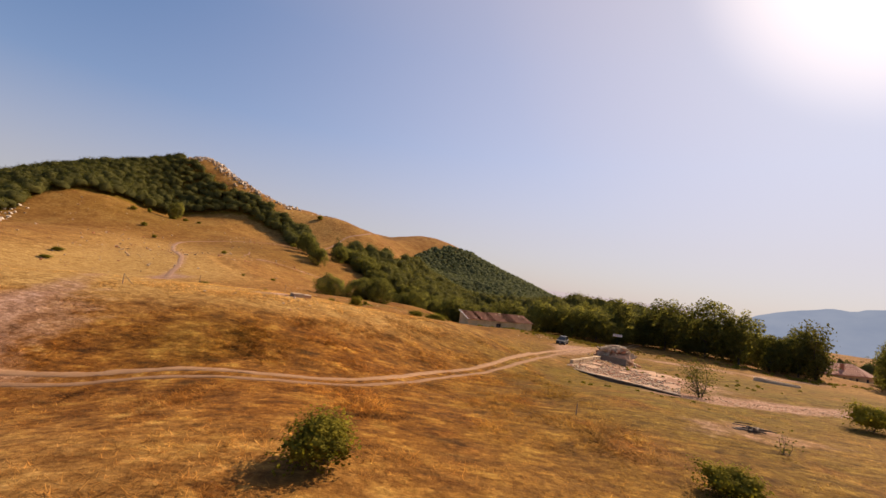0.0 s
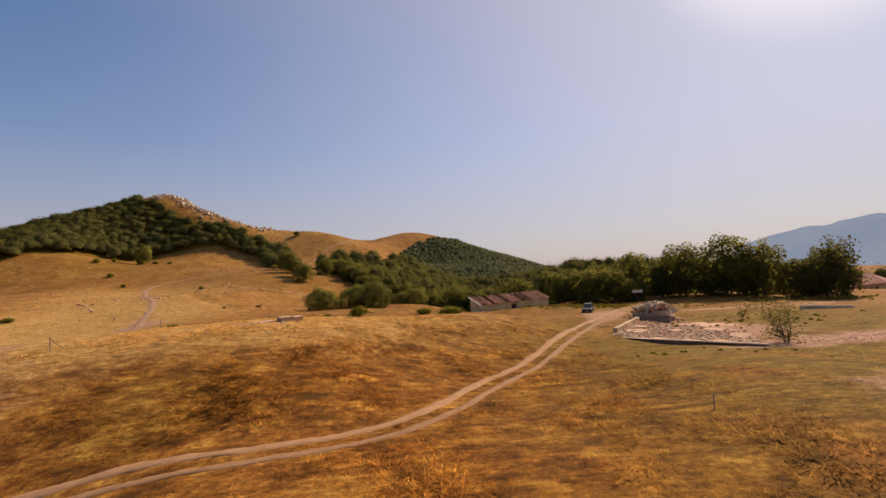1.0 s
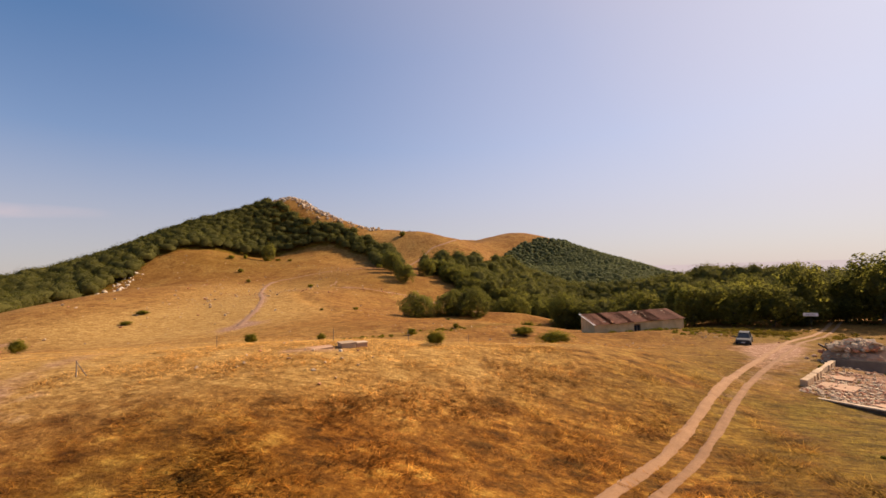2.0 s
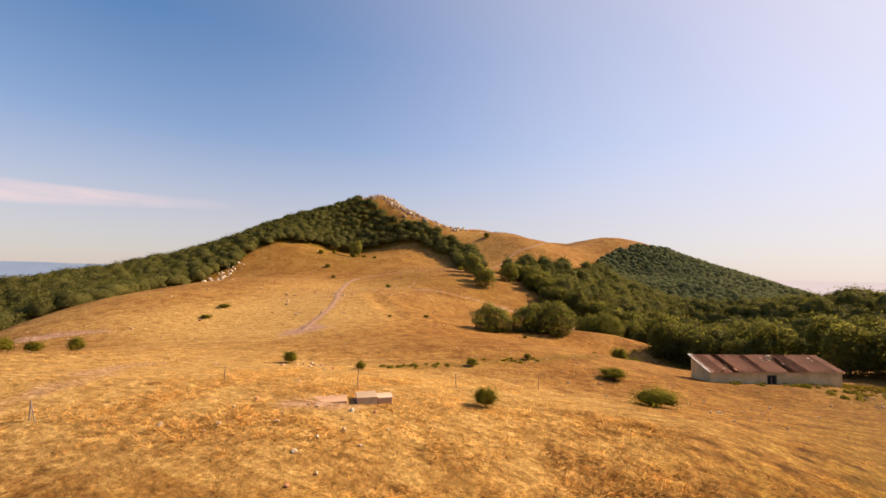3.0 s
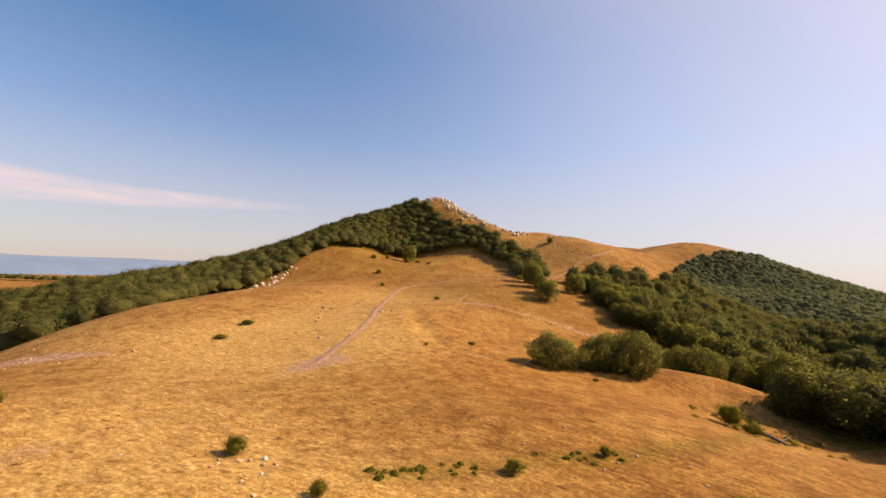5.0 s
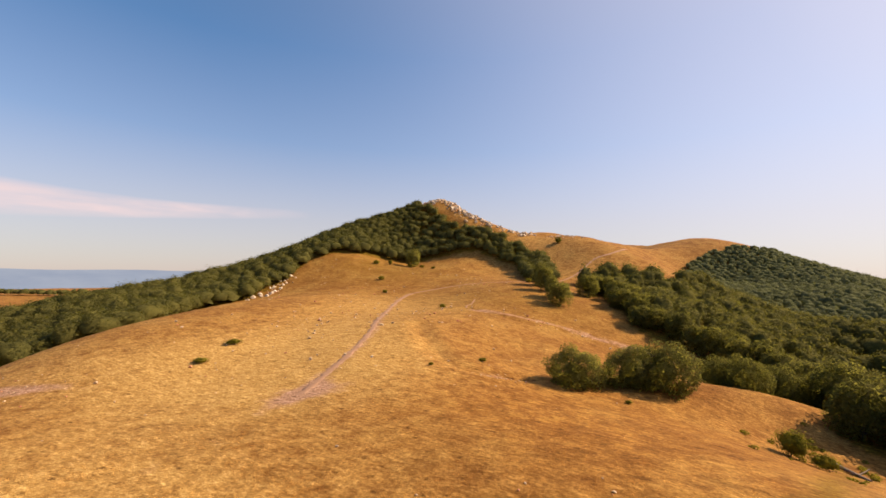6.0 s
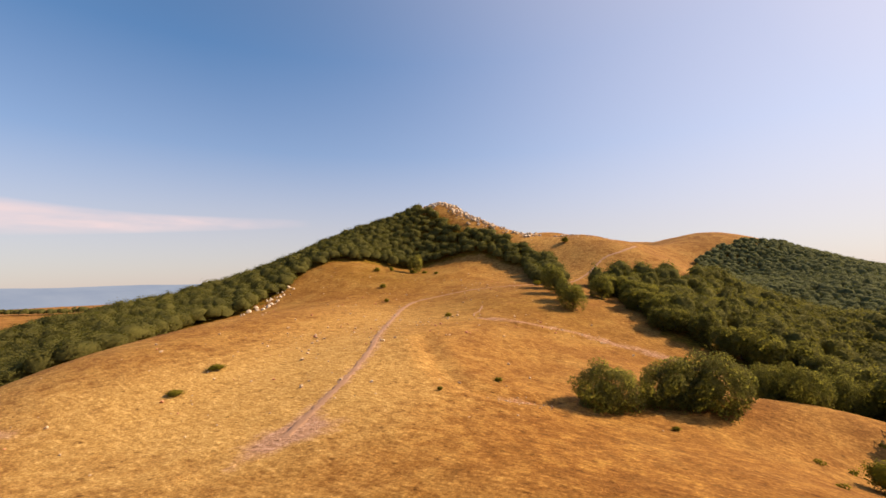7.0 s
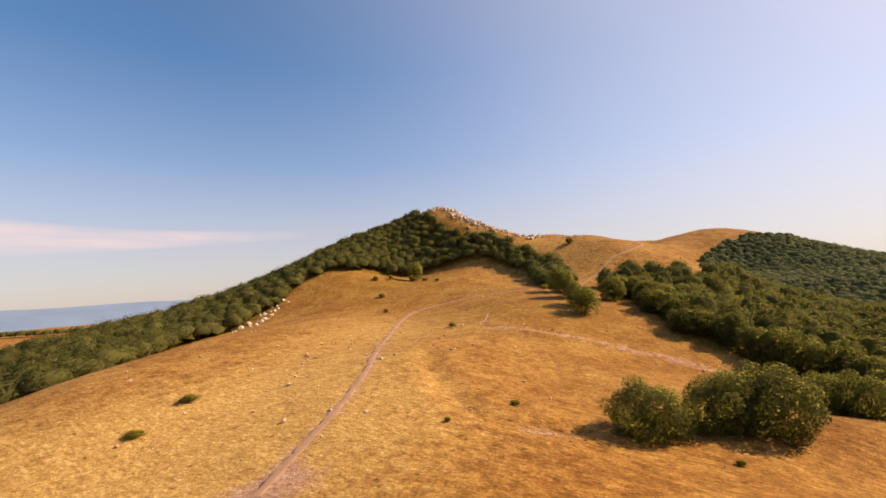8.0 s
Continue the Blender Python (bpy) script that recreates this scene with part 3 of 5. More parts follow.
def cover(x, y):
    """How much bare earth, green and pale straw the meadow shows at places."""
    wob = fbm(x / 6 + 40, y / 6)
    dr, ds, dc = near_line(x, y, road_line), near_line(x, y, side_line), near_line(x, y, scar_line)
    earth = 0.22 * np.clip(1.7 - dr / 1.3, 0, 1) + np.clip(1.25 - ds / (1.2 + 1.9 * wob), 0, 1) * np.where(y < 97, 0.31, 0.60) + np.clip(1.2 - dc / (1.5 + 3.5 * wob), 0, 1) * 0.6
    for cx, cy, rx, ry, turn, f in ((31, 82, 5.5, 2.6, 55, 0.9), (-27, 30, 4, 9, 10, 0.55), (-37, 51, 4, 6, 40, 0.2), (36, 62, 9, 8, 65, 0.9), (42, 48.5, 9, 1.5, 5, 1.0), (60, 52, 10, 1.6, 12, 0.8), (27, 30, 6, 2.5, 10, 0.6), (-57, 99, 5, 3, 60, 0.8), (-100, 76, 9, 2.5, 40, 0.95),
                                    (-16, 51.5, 2.2, 1.2, 30, 0.7), (58, 92, 12, 2.5, 15, 0.7), (85, 95, 16, 3, 20, 0.6), (-39, 126, 3, 1.6, 20, 0.7), (-45, 57, 6, 3, 50, 0.2)):
        earth = earth + f * bell(x, y, cx, cy, rx, ry, turn)
    green = 0.95 * bell(x, y, 28, 48, 13, 20, -25) + 0.9 * bell(x, y, 62, 66, 30, 20) + 0.6 * np.clip(1.3 - near_line(x, y, ditch_line) / 1.6, 0, 1) + 0.35 * bell(x, y, 22, 20, 12, 8)
    green = green + 0.5 * bell(x, y, -14, 33, 4, 4) + 0.75 * bell(x, y, 42, 101, 12, 8) + 0.45 * bell(x, y, -175, 262, 30, 26) + 0.3 * bell(x, y, -70, 215, 30, 20)
    woods = inside(x, y, LEFT_WOOD) | inside(x, y, RIGHT_WOOD)
    green = np.where(woods, 1.6, green)
    pale = 0.8 * bell(x, y, -30, 56, 20, 13, 30) + 0.6 * bell(x, y, -66, 110, 18, 16, 40) + 0.6 * bell(x, y, -8, 62, 17, 9, 20) + 0.7 * bell(x, y, -31, 48, 9, 6, 40) + 0.3 * bell(x, y, -9, 49, 14, 5, 12) + 0.45 * bell(x, y, -14, 12, 12, 8) + 0.55 * bell(x, y, -50, 66, 16, 14) + 0.5 * bell(x, y, -95, 90, 25, 14, 20) + 0.5 * bell(x, y, -105, 330, 40, 40) + 0.3 * bell(x, y, -90, 150, 40, 40) + 0.6 * bell(x, y, -82, 120, 14, 24, 30) + 0.5 * bell(x, y, -112, 185, 20, 26, 30)
    # rust round (-32, 110) also puts that slope's darker shading into the colour
    rust = np.where(woods, 1.0, 0.0) + 0.72 * bell(x, y, -3, 34, 20, 6.5, 12) + 1.0 * bell(x, y, 2, 27, 26, 10, 5) + 0.8 * bell(x, y, 6, 45, 7, 13, -28) + 0.55 * bell(x, y, 6, 60, 9, 7, 50) + 0.2 * bell(x, y, -12, 12, 14, 8) + 0.35 * bell(x, y, -32, 110, 22, 10, -25) + 0.15 * bell(x, y, -20, 125, 30, 12, 0) + 0.12 * bell(x, y, -50, 150, 26, 22) + 0.4 * bell(x, y, 5, 75, 12, 8, 30)
    return np.clip(np.stack([earth, green, pale, rust], -1), 0, 1)


def build_ground():
    # fine near the meadow, coarser and coarser towards the horizon
    side = [0.0]
    while side[-1] < 5200:
        d = side[-1]
        side.append(d + (0.85 + 0.0078 * d if d < 330 else 3.42 + 0.065 * (d - 330)))
    u = np.array([-q for q in side[:0:-1]] + side)
    n = len(u)
    gx, gy = np.meshgrid(-15 + u, 65 + u)
    gz = height(gx, gy)
    co = np.stack([gx, gy, gz], -1).reshape(-1, 3)
    k = np.arange((n - 1) * n).reshape(n - 1, n)[:, :-1].ravel()
    faces = np.stack([k, k + 1, k + n + 1, k + n], -1).astype(np.int32)
    me = bpy.data.meshes.new("ground")
    me.vertices.add(len(co))
    me.vertices.foreach_set("co", co.astype(np.float32).ravel())
    me.loops.add(faces.size)
    me.loops.foreach_set("vertex_index", faces.ravel())
    me.polygons.add(len(faces))
    me.polygons.foreach_set("loop_start", np.arange(0, faces.size, 4, dtype=np.int32))
    me.update(calc_edges=True)
    me.polygons.foreach_set("use_smooth", np.ones(len(faces), bool))
    tint = np.ones((len(co), 4), np.float32)
    tint[:, :] = cover(co[:, 0], co[:, 1])
    layer = me.color_attributes.new("cover", "FLOAT_COLOR", "POINT")
    layer.data.foreach_set("color", tint.ravel())
    me.materials.append(MEADOW)
    return tagged(new("ground", me), "rolling hill meadow of sun-dried golden grass", "meadow", kind="structure")


build_ground()


# ---- dirt road: two worn wheel tracks ----
def ribbon(name, line, offset, width, lift, material, seed, jagged=0.3):
    line = np.asarray(line)
    d = np.gradient(line, axis=0)
    d /= np.linalg.norm(d, axis=1)[:, None]
    side = np.stack([d[:, 1], -d[:, 0]], -1)
    s = np.r_[0, np.cumsum(np.hypot(*np.diff(line, axis=0).T))]
    off = offset + 0.10 * width * (fbm(s / 5 + seed, s * 0 + seed) - 0.5) * 2
    half = width / 2 * (0.75 + 0.5 * fbm(s / 2.2 + 3 * seed, s * 0 + 5))
    rows = []
    for f, dz in ((-1.35, -0.12), (-1.0, 0.0), (-0.4, 0.012), (0.4, 0.012), (1.0, 0.0), (1.35, -0.12)):
        jag = 1 + jagged * 2 * (vnoise(s * 1.9 / width + 11 * f, s * 0 + seed) - 0.5) + jagged * (vnoise(s * 5 / width + 7 * f, s * 0 + seed) - 0.5)
        p = line + side * (off + f * half * jag)[:, None]
        rows.append(np.c_[p, height(p[:, 0], p[:, 1]) + lift + dz])
    n, w = len(line), len(rows)
    verts = np.stack(rows, 1).reshape(-1, 3)
    faces = [(i * w + j, i * w + j + 1, (i + 1) * w + j + 1, (i + 1) * w + j) for i in range(n - 1) for j in range(w - 1)]
    return mesh_of(name, verts, faces, material, True)


fine_road = spline(ROAD, 0.25)
road = thing("road", Matrix.Identity(4), "pale dirt track of two wheel ruts through dry grass", "road", kind="structure")
for o, w in ((-0.72, 0.58), (0.66, 0.46)):
    part_mesh("wheel_rut", ribbon("wheel_rut", fine_road, o, w, 0.03, DIRT, 3 + o, 0.22), road)
PATHS = [[(-57, 98), (-61.5, 106.5), (-66.5, 117.5), (-75, 133), (-83, 144.5), (-98, 167), (-112, 190), (-120.5, 206), (-125, 222), (-118, 237), (-108, 246), (-96, 251), (-89, 262), (-78, 276), (-71, 300), (-66, 322), (-58, 333), (-53, 344), (-52, 360)],
         [(-86, 207), (-83, 199), (-80.8, 190.7), (-72, 188.5)]]
for k, (p, w, apart) in enumerate(zip(PATHS, (1.15, 0.5), ((0.0,), (0.0,)))):
    footpath = thing("footpath", Matrix.Identity(4), "narrow bare earth cattle path across the slope", "path", kind="structure")
    for o in apart:
        part_mesh("trodden_strip", ribbon("trodden_strip", spline(p, 0.7), o, w, 0.03, PATH_EARTH, 21 + k + o, 0.6), footpath)


# ---- trees ----
def kites(rnd, centre, normal, size, jitter=0.34):
    """Kite-shaped leaf sprays at places, facing about along normals."""
    n = len(centre)
    nn = normal + np.array([0, 0, 0.3]) + rnd.normal(0, jitter, (n, 3))
    nn /= np.linalg.norm(nn, axis=1)[:, None]
    t = np.cross(nn, rnd.normal(0, 1, (n, 3)))
    t /= np.linalg.norm(t, axis=1)[:, None] + 1e-9
    b = np.cross(nn, t)
    size = np.broadcast_to(size, (n,))[:, None] * rnd.uniform(0.55, 1.35, (n, 1))
    wide = rnd.uniform(0.45, 0.85, (n, 1))
    return np.stack([centre - t * size, centre - b * size * wide + nn * size * 0.12, centre + t * size, centre + b * size * wide + nn * size * 0.12], 1)


def ball(level):
    """Corners and triangles of a unit ball."""
    bm = bmesh.new()
    bmesh.ops.create_icosphere(bm, subdivisions=level, radius=1.0)
    bm.verts.index_update()
    v = np.array([q.co[:] for q in bm.verts])
    f = np.array([[q.index for q in face.verts] for face in bm.faces])
    bm.free()
    return v, f


BALLS = {k: ball(k) for k in (2, 3, 4)}


def boughs(rnd, count, big):
    """Boughs of a crown inside the unit ball: their middles and radii, spread evenly and then shaken."""
    k = np.arange(count) + rnd.uniform(0, 1)
    z = 1 - 1.75 * (k + 0.5) / count
    a = k * 2.39996 + rnd.uniform(0, 6.3)
    w = np.sqrt(np.maximum(0, 1 - z * z))
    c = np.stack([w * np.cos(a), w * np.sin(a), z], -1) + rnd.normal(0, 0.2, (count, 3))
    lr = rnd.uniform(*big, count)
    c = c / np.linalg.norm(c, axis=1)[:, None] * (rnd.uniform(0.70, 1.06, count) - lr * 0.85)[:, None]
    return c, lr


def reach(way, c, lr, least):
    """How far the boughs reach out from the middle along each way, and which bough that is."""
    b = way @ c.T
    disc = lr**2 - (c**2).sum(1) + b * b
    t = np.where(disc > 0, b + np.sqrt(np.maximum(disc, 0)), 0.0)
    who = t.argmax(1)
    return np.maximum(t.max(1), least), who


def crown(rnd, tall, radius, low, count, sprays, size, level=2, big=(0.30, 0.46), shell=0.93, ragged=0.16, droop=0.45, bottom=-2.0):
    """One leafy crown over a foot at the origin: a closed mass of lumpy boughs, and the leaf sprays that cover it.
    Gives the mass (corners, triangles) and the sprays (quads, soft normals)."""
    c, lr = boughs(rnd, count, big)
    mid, half = low + (tall - low) * 0.46, (tall - low) * 0.54
    lopsided = np.array([rnd.uniform(0.82, 1.18), rnd.uniform(0.82, 1.18), 1.0])
    scale = np.array([radius, radius, half]) * lopsided
    way, tri = BALLS[level]
    t, who = reach(way, c, lr, 0.42)
    keep = way[tri][:, :, 2].max(1) > bottom
    used_v, tri = np.unique(tri[keep], return_inverse=True)
    way, t, tri = way[used_v], t[used_v], tri.reshape(-1, 3)
    p = way * (t * (shell or 0.45) * (1 + rnd.normal(0, 0.02, len(way))))[:, None]
    p[:, 2] = np.maximum(p[:, 2], -0.84)
    mass = p * scale + np.array([0, 0, mid])
    w = rnd.normal(0, 1, (sprays, 3))
    w[:, 2] += 0.35
    w /= np.linalg.norm(w, axis=1)[:, None]
    if bottom > -1:
        w[:, 2] = np.where(w[:, 2] < bottom, -w[:, 2], w[:, 2])
    t, who = reach(w, c, lr, 0.42)
    deep = shell + 0.02 + ragged * rnd.uniform(0, 1, sprays) ** 2.2 if shell else 0.62 + (0.38 + ragged) * rnd.uniform(0, 1, sprays) ** 0.6
    q = w * (t * deep)[:, None]
    q[:, 2] = np.maximum(q[:, 2], -0.86)
    out = q - c[who] * 0.85
    out /= np.linalg.norm(out, axis=1)[:, None] + 1e-9
    face = out * (1 - droop) + np.array([0, 0, droop])
    soft = out * 0.85 + w * 0.45 + np.array([0, 0, 0.1]) + rnd.normal(0, 0.32, q.shape)
    soft /= np.linalg.norm(soft, axis=1)[:, None]
    return mass, tri, kites(rnd, q * scale + np.array([0, 0, mid]), face, size, 0.45), soft


def foliage_mesh(name, masses, tris, quads, soft, material):
    """The leafy masses, shaded round, and the sprays along their soft normals, as one mesh."""
    quads = np.array(quads, np.float32)
    face = np.cross(quads[:, 2] - quads[:, 0], quads[:, 3] - quads[:, 1])
    away = (face * soft).sum(1) < 0
    quads[away] = quads[away][:, ::-1]
    masses, tris = np.asarray(masses, np.float32), np.asarray(tris, np.int32)
    nv, nt, nq = len(masses), len(tris), len(quads)
    fn = np.cross(masses[tris[:, 1]] - masses[tris[:, 0]], masses[tris[:, 2]] - masses[tris[:, 0]])
    vn = np.zeros((nv, 3), np.float32)
    for k in range(3):
        np.add.at(vn, tris[:, k], fn)
    vn /= np.linalg.norm(vn, axis=1)[:, None] + 1e-9
    me = bpy.data.meshes.new(name)
    me.vertices.add(nv + 4 * nq)
    me.vertices.foreach_set("co", np.concatenate([masses, quads.reshape(-1, 3)]).ravel())
    me.loops.add(3 * nt + 4 * nq)
    me.loops.foreach_set("vertex_index", np.concatenate([tris.ravel(), nv + np.arange(4 * nq)]).astype(np.int32))
    me.polygons.add(nt + nq)
    me.polygons.foreach_set("loop_start", np.concatenate([np.arange(nt) * 3, 3 * nt + np.arange(nq) * 4]).astype(np.int32))
    me.materials.append(material)
    me.update(calc_edges=True)
    me.polygons.foreach_set("use_smooth", np.ones(nt + nq, bool))
    me.normals_split_custom_set_from_vertices(np.concatenate([vn, np.repeat(soft, 4, axis=0)]).astype(np.float32))
    return me


def trunk_bmesh(rnd, tall, low, radius, thick):
    bm = bmesh.new()
    p, r = Vector((0, 0, -0.4)), thick
    fork = []
    for k in range(5):
        q = p + Vector((rnd.normal(0, 0.12), rnd.normal(0, 0.12), tall * 0.14))
        rod(p, q, r, r * 0.82, 8, bm)
        p, r = q, r * 0.82
        if p.z > low * 0.7:
            fork.append((p.copy(), r))
    for p, r in fork:
        for _ in range(3):
            a = rnd.uniform(0, 2 * math.pi)
            m = p + Vector((math.cos(a) * radius * 0.35, math.sin(a) * radius * 0.35, tall * 0.10))
            e = m + Vector((math.cos(a) * radius * 0.35, math.sin(a) * radius * 0.35, tall * 0.13))
            rod(p, m, r * 0.5, r * 0.34, 6, bm)
            rod(m, e, r * 0.34, r * 0.1, 5, bm)
    return bm


def make_tree(name, seed, tall, radius, low, sprays, size, leaf, label, category="tree", group="", thick=0.22, lobes=26, level=3, ragged=0.2, shell=0.9):
    rnd = np.random.default_rng(seed)
    t = thing(name, Matrix.Identity(4), label, category, group)
    part("trunk", trunk_bmesh(rnd, tall, low, radius, thick), BARK, t)
    part_mesh("crown", foliage_mesh("crown", *crown(rnd, tall, radius, low, lobes, sprays, size, level, (0.16, 0.38), shell, ragged), leaf), t)
    return t


def plant(template, first, x, y, scale=1.0, tall=1.0, turn=0.0, label="", sink=0.0):
    """Stands a tree at its place: the template itself for the first, then copies."""
    m = Matrix.Translation((x, y, zg(x, y) - 0.04 * scale - sink)) @ Matrix.Rotation(turn, 4, "Z")
    if first:
        template.matrix_basis = m
        ob = template
    else:
        kept = template.scale.copy()
        template.scale = (1, 1, 1)
        ob = copy_thing(template, m)
        template.scale = kept
    ob.scale = (scale, scale, scale * tall)
    return tagged(ob, label)


pick = random.Random(11)
wood_edge_label = "dark green beech tree at the edge of the wood"
beeches = [make_tree("beech_tree", 20 + k, 10.0, 4.6, -0.5, 4600, 0.25, LEAF, wood_edge_label, "tree", "trees of the valley wood", 0.24, 34 + 5 * k, 2, 0.10, 0.0) for k in range(4)]
used = set()
spreading = [make_tree("spreading_beech", 50 + k, 7.0, 5.6, -0.9, 15000, 0.15, LEAF, "low spreading green beech standing in the dry pasture", "tree", "clump of pasture beeches", 0.26, 44 + 8 * k, 2, 0.14, 0.0) for k in range(2)]


def beech(k, x, y, radius, tall, label=""):
    t = beeches[k % 4]
    ob = plant(t, k % 4 not in used, x, y, radius / 4.6, tall / 10.0 * 4.6 / radius, pick.uniform(0, 6.3), label)
    used.add(k % 4)
    return ob


clump_label = "wide low beech in a clump on the pasture"
for k, (x, y, r, h, label) in enumerate([(-28.6, 134.0, 5.6, 7.2, "low spreading green beech standing in the dry pasture"), (-15.6, 143.6, 6.6, 8.6, clump_label), (-20.6, 141.0, 5.6, 7.6, clump_label),
                                         (-7.5, 163, 5.0, 7.2, "beech at the shaded edge of the hollow"), (-2.5, 160, 4.8, 7.5, "beech at the shaded edge of the hollow"), (3.5, 166, 4.8, 8.0, "beech at the shaded edge of the hollow"), (-4.5, 171, 4.8, 8.0, "beech at the shaded edge of the hollow")]):
    plant(spreading[k % 2], k < 2, x, y, r / 5.6, h / 7.0 * 5.6 / r, pick.uniform(0, 6.3), label, 0.7)

# the lone trees on the slope, the tall row behind the ruin
for k, (x, y, r, h, label) in enumerate([
    (-57, 222.5, 4.4, 10.0, "single dark beech standing clear of the wood"), (-62, 229, 3.6, 9.5, "dark beech beside a lone tree on the slope"), (-68.5, 240, 4.4, 11, "dark beech at the end of a strip of wood"), (-75, 252, 4.4, 11, "dark beech at the end of a strip of wood"), (-61, 243, 2.2, 6, "young beech at the end of a strip of wood"),
    (-171.5, 285.5, 5.4, 12, "large dark beech standing below the hill wood"),
]):
    beech(k, x, y, r, h, label)
row_label = "tall dark beech in the row behind the ruined yard"
for k, (x, y, r, h) in enumerate([(43.5, 121, 5.6, 9.5), (49, 117, 5.2, 8.5), (37, 124, 5.0, 9), (58, 124, 5.4, 12.8), (63, 130, 5.0, 10), (70.5, 121, 6.6, 14.5), (75, 130, 5.2, 12), (81, 119, 6.8, 16.2), (88, 115, 5.2, 15.2), (92, 124, 5, 12), (94, 112, 4.4, 10), (101, 111, 5.6, 12.2), (118, 104, 3.0, 12.5), (126, 108, 4.4, 9.5), (133, 98, 6.5, 15), (139, 92, 6, 13), (110, 122, 6, 11), (52, 132, 5, 11), (98, 128, 5.2, 9), (105, 131, 5.4, 8.5), (113, 128, 5.2, 8), (136, 119, 5.6, 11), (45, 127, 5, 9), (66, 124, 4.6, 9), (86, 126, 5, 11), (56, 119, 3.6, 5), (76, 118, 3.4, 4.5), (100, 116, 3.6, 5), (146, 84, 6, 14)]):
    beech(k, x, y, r, h, row_label)



def stand(poly, gap, seed):
    """Places of trees through a wood, about a gap apart."""
    r = np.random.default_rng(seed)
    xs, ys = [p[0] for p in poly], [p[1] for p in poly]
    gx, gy = np.meshgrid(np.arange(min(xs), max(xs), gap), np.arange(min(ys), max(ys), gap * 0.9))
    gx = gx + (np.arange(len(gx)) % 2 * gap / 2)[:, None] + r.uniform(-0.33, 0.33, gx.shape) * gap
    gy = gy + r.uniform(-0.33, 0.33, gy.shape) * gap
    keep = inside(gx, gy, poly)
    return np.c_[gx[keep], gy[keep]]


right = stand(RIGHT_WOOD, 6.8, 5)
edge_line = np.array([p for p in RIGHT_WOOD[:18]], float)
on_edge = (right[:, 1] < 300) & (right[:, 0] < 125) & (near_line(right[:, 0], right[:, 1], edge_line) < 11)
near_right = right[on_edge]
for k, (x, y) in enumerate(near_right):
    beech(k, x, y, pick.uniform(4.0, 5.4), pick.uniform(7.5, 10.5))


def woodland(name, places, sprays, size, seed, label, tall=(7.5, 10.5), wide=(3.6, 5.6), crest=0.0, leaf=None, level=2):
    """A wood of many crowns as one mass; trees above the height called crest stay low."""
    r = np.random.default_rng(seed)
    zs = height(places[:, 0], places[:, 1])
    masses, tris, quads, soft, base = [], [], [], [], 0
    for (x, y), z in zip(places, zs):
        rad, h = r.uniform(*wide), r.uniform(*tall)
        if crest and z > crest:
            h, rad = h * 0.85, rad * 0.95
        m, f, q, w = crown(r, h, rad, -0.6, 24, sprays, size, level, (0.22, 0.44), 0.84, 0.34, bottom=-0.35)
        foot = np.array([x, y, z])
        masses.append(m + foot)
        tris.append(f + base)
        quads.append(q + foot)
        soft.append(w)
        base += len(m)
    me = foliage_mesh(name, np.concatenate(masses), np.concatenate(tris), np.concatenate(quads), np.concatenate(soft), leaf or LEAF_FAR)
    return tagged(new(name, me), label, "wood", kind="stuff")


left = stand(LEFT_WOOD, 6.4, 6)
upper = stand(LEFT_WOOD, 5.9, 16)
woodland("hill_wood", upper[upper[:, 1] > 235], 190, 0.40, 31, "dense dark green beech wood over the hillside", (6.5, 9.0), (4.4, 6.2), 45)
woodland("hill_wood", left[left[:, 1] <= 235], 330, 0.34, 34, "dense green beech wood below the pasture's edge", (6.2, 9.6), (4.6, 6.8))
spread = stand(RIGHT_WOOD, 7.4, 25)
off_edge = near_line(spread[:, 0], spread[:, 1], edge_line) > 9
spread = spread[(off_edge | (spread[:, 1] > 300) | (spread[:, 0] > 125)) & (spread[:, 1] < 380)]
woodland("valley_wood", spread, 260, 0.40, 32, "dense green beech wood filling the valley", (6.0, 12), (3.8, 7.0))
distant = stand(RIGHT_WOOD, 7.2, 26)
woodland("far_wood", distant[distant[:, 1] >= 380], 40, 0.5, 33, "distant beech wood over the second hill", (7, 8.6), (4.6, 6.0), leaf=LEAF_HAZED)


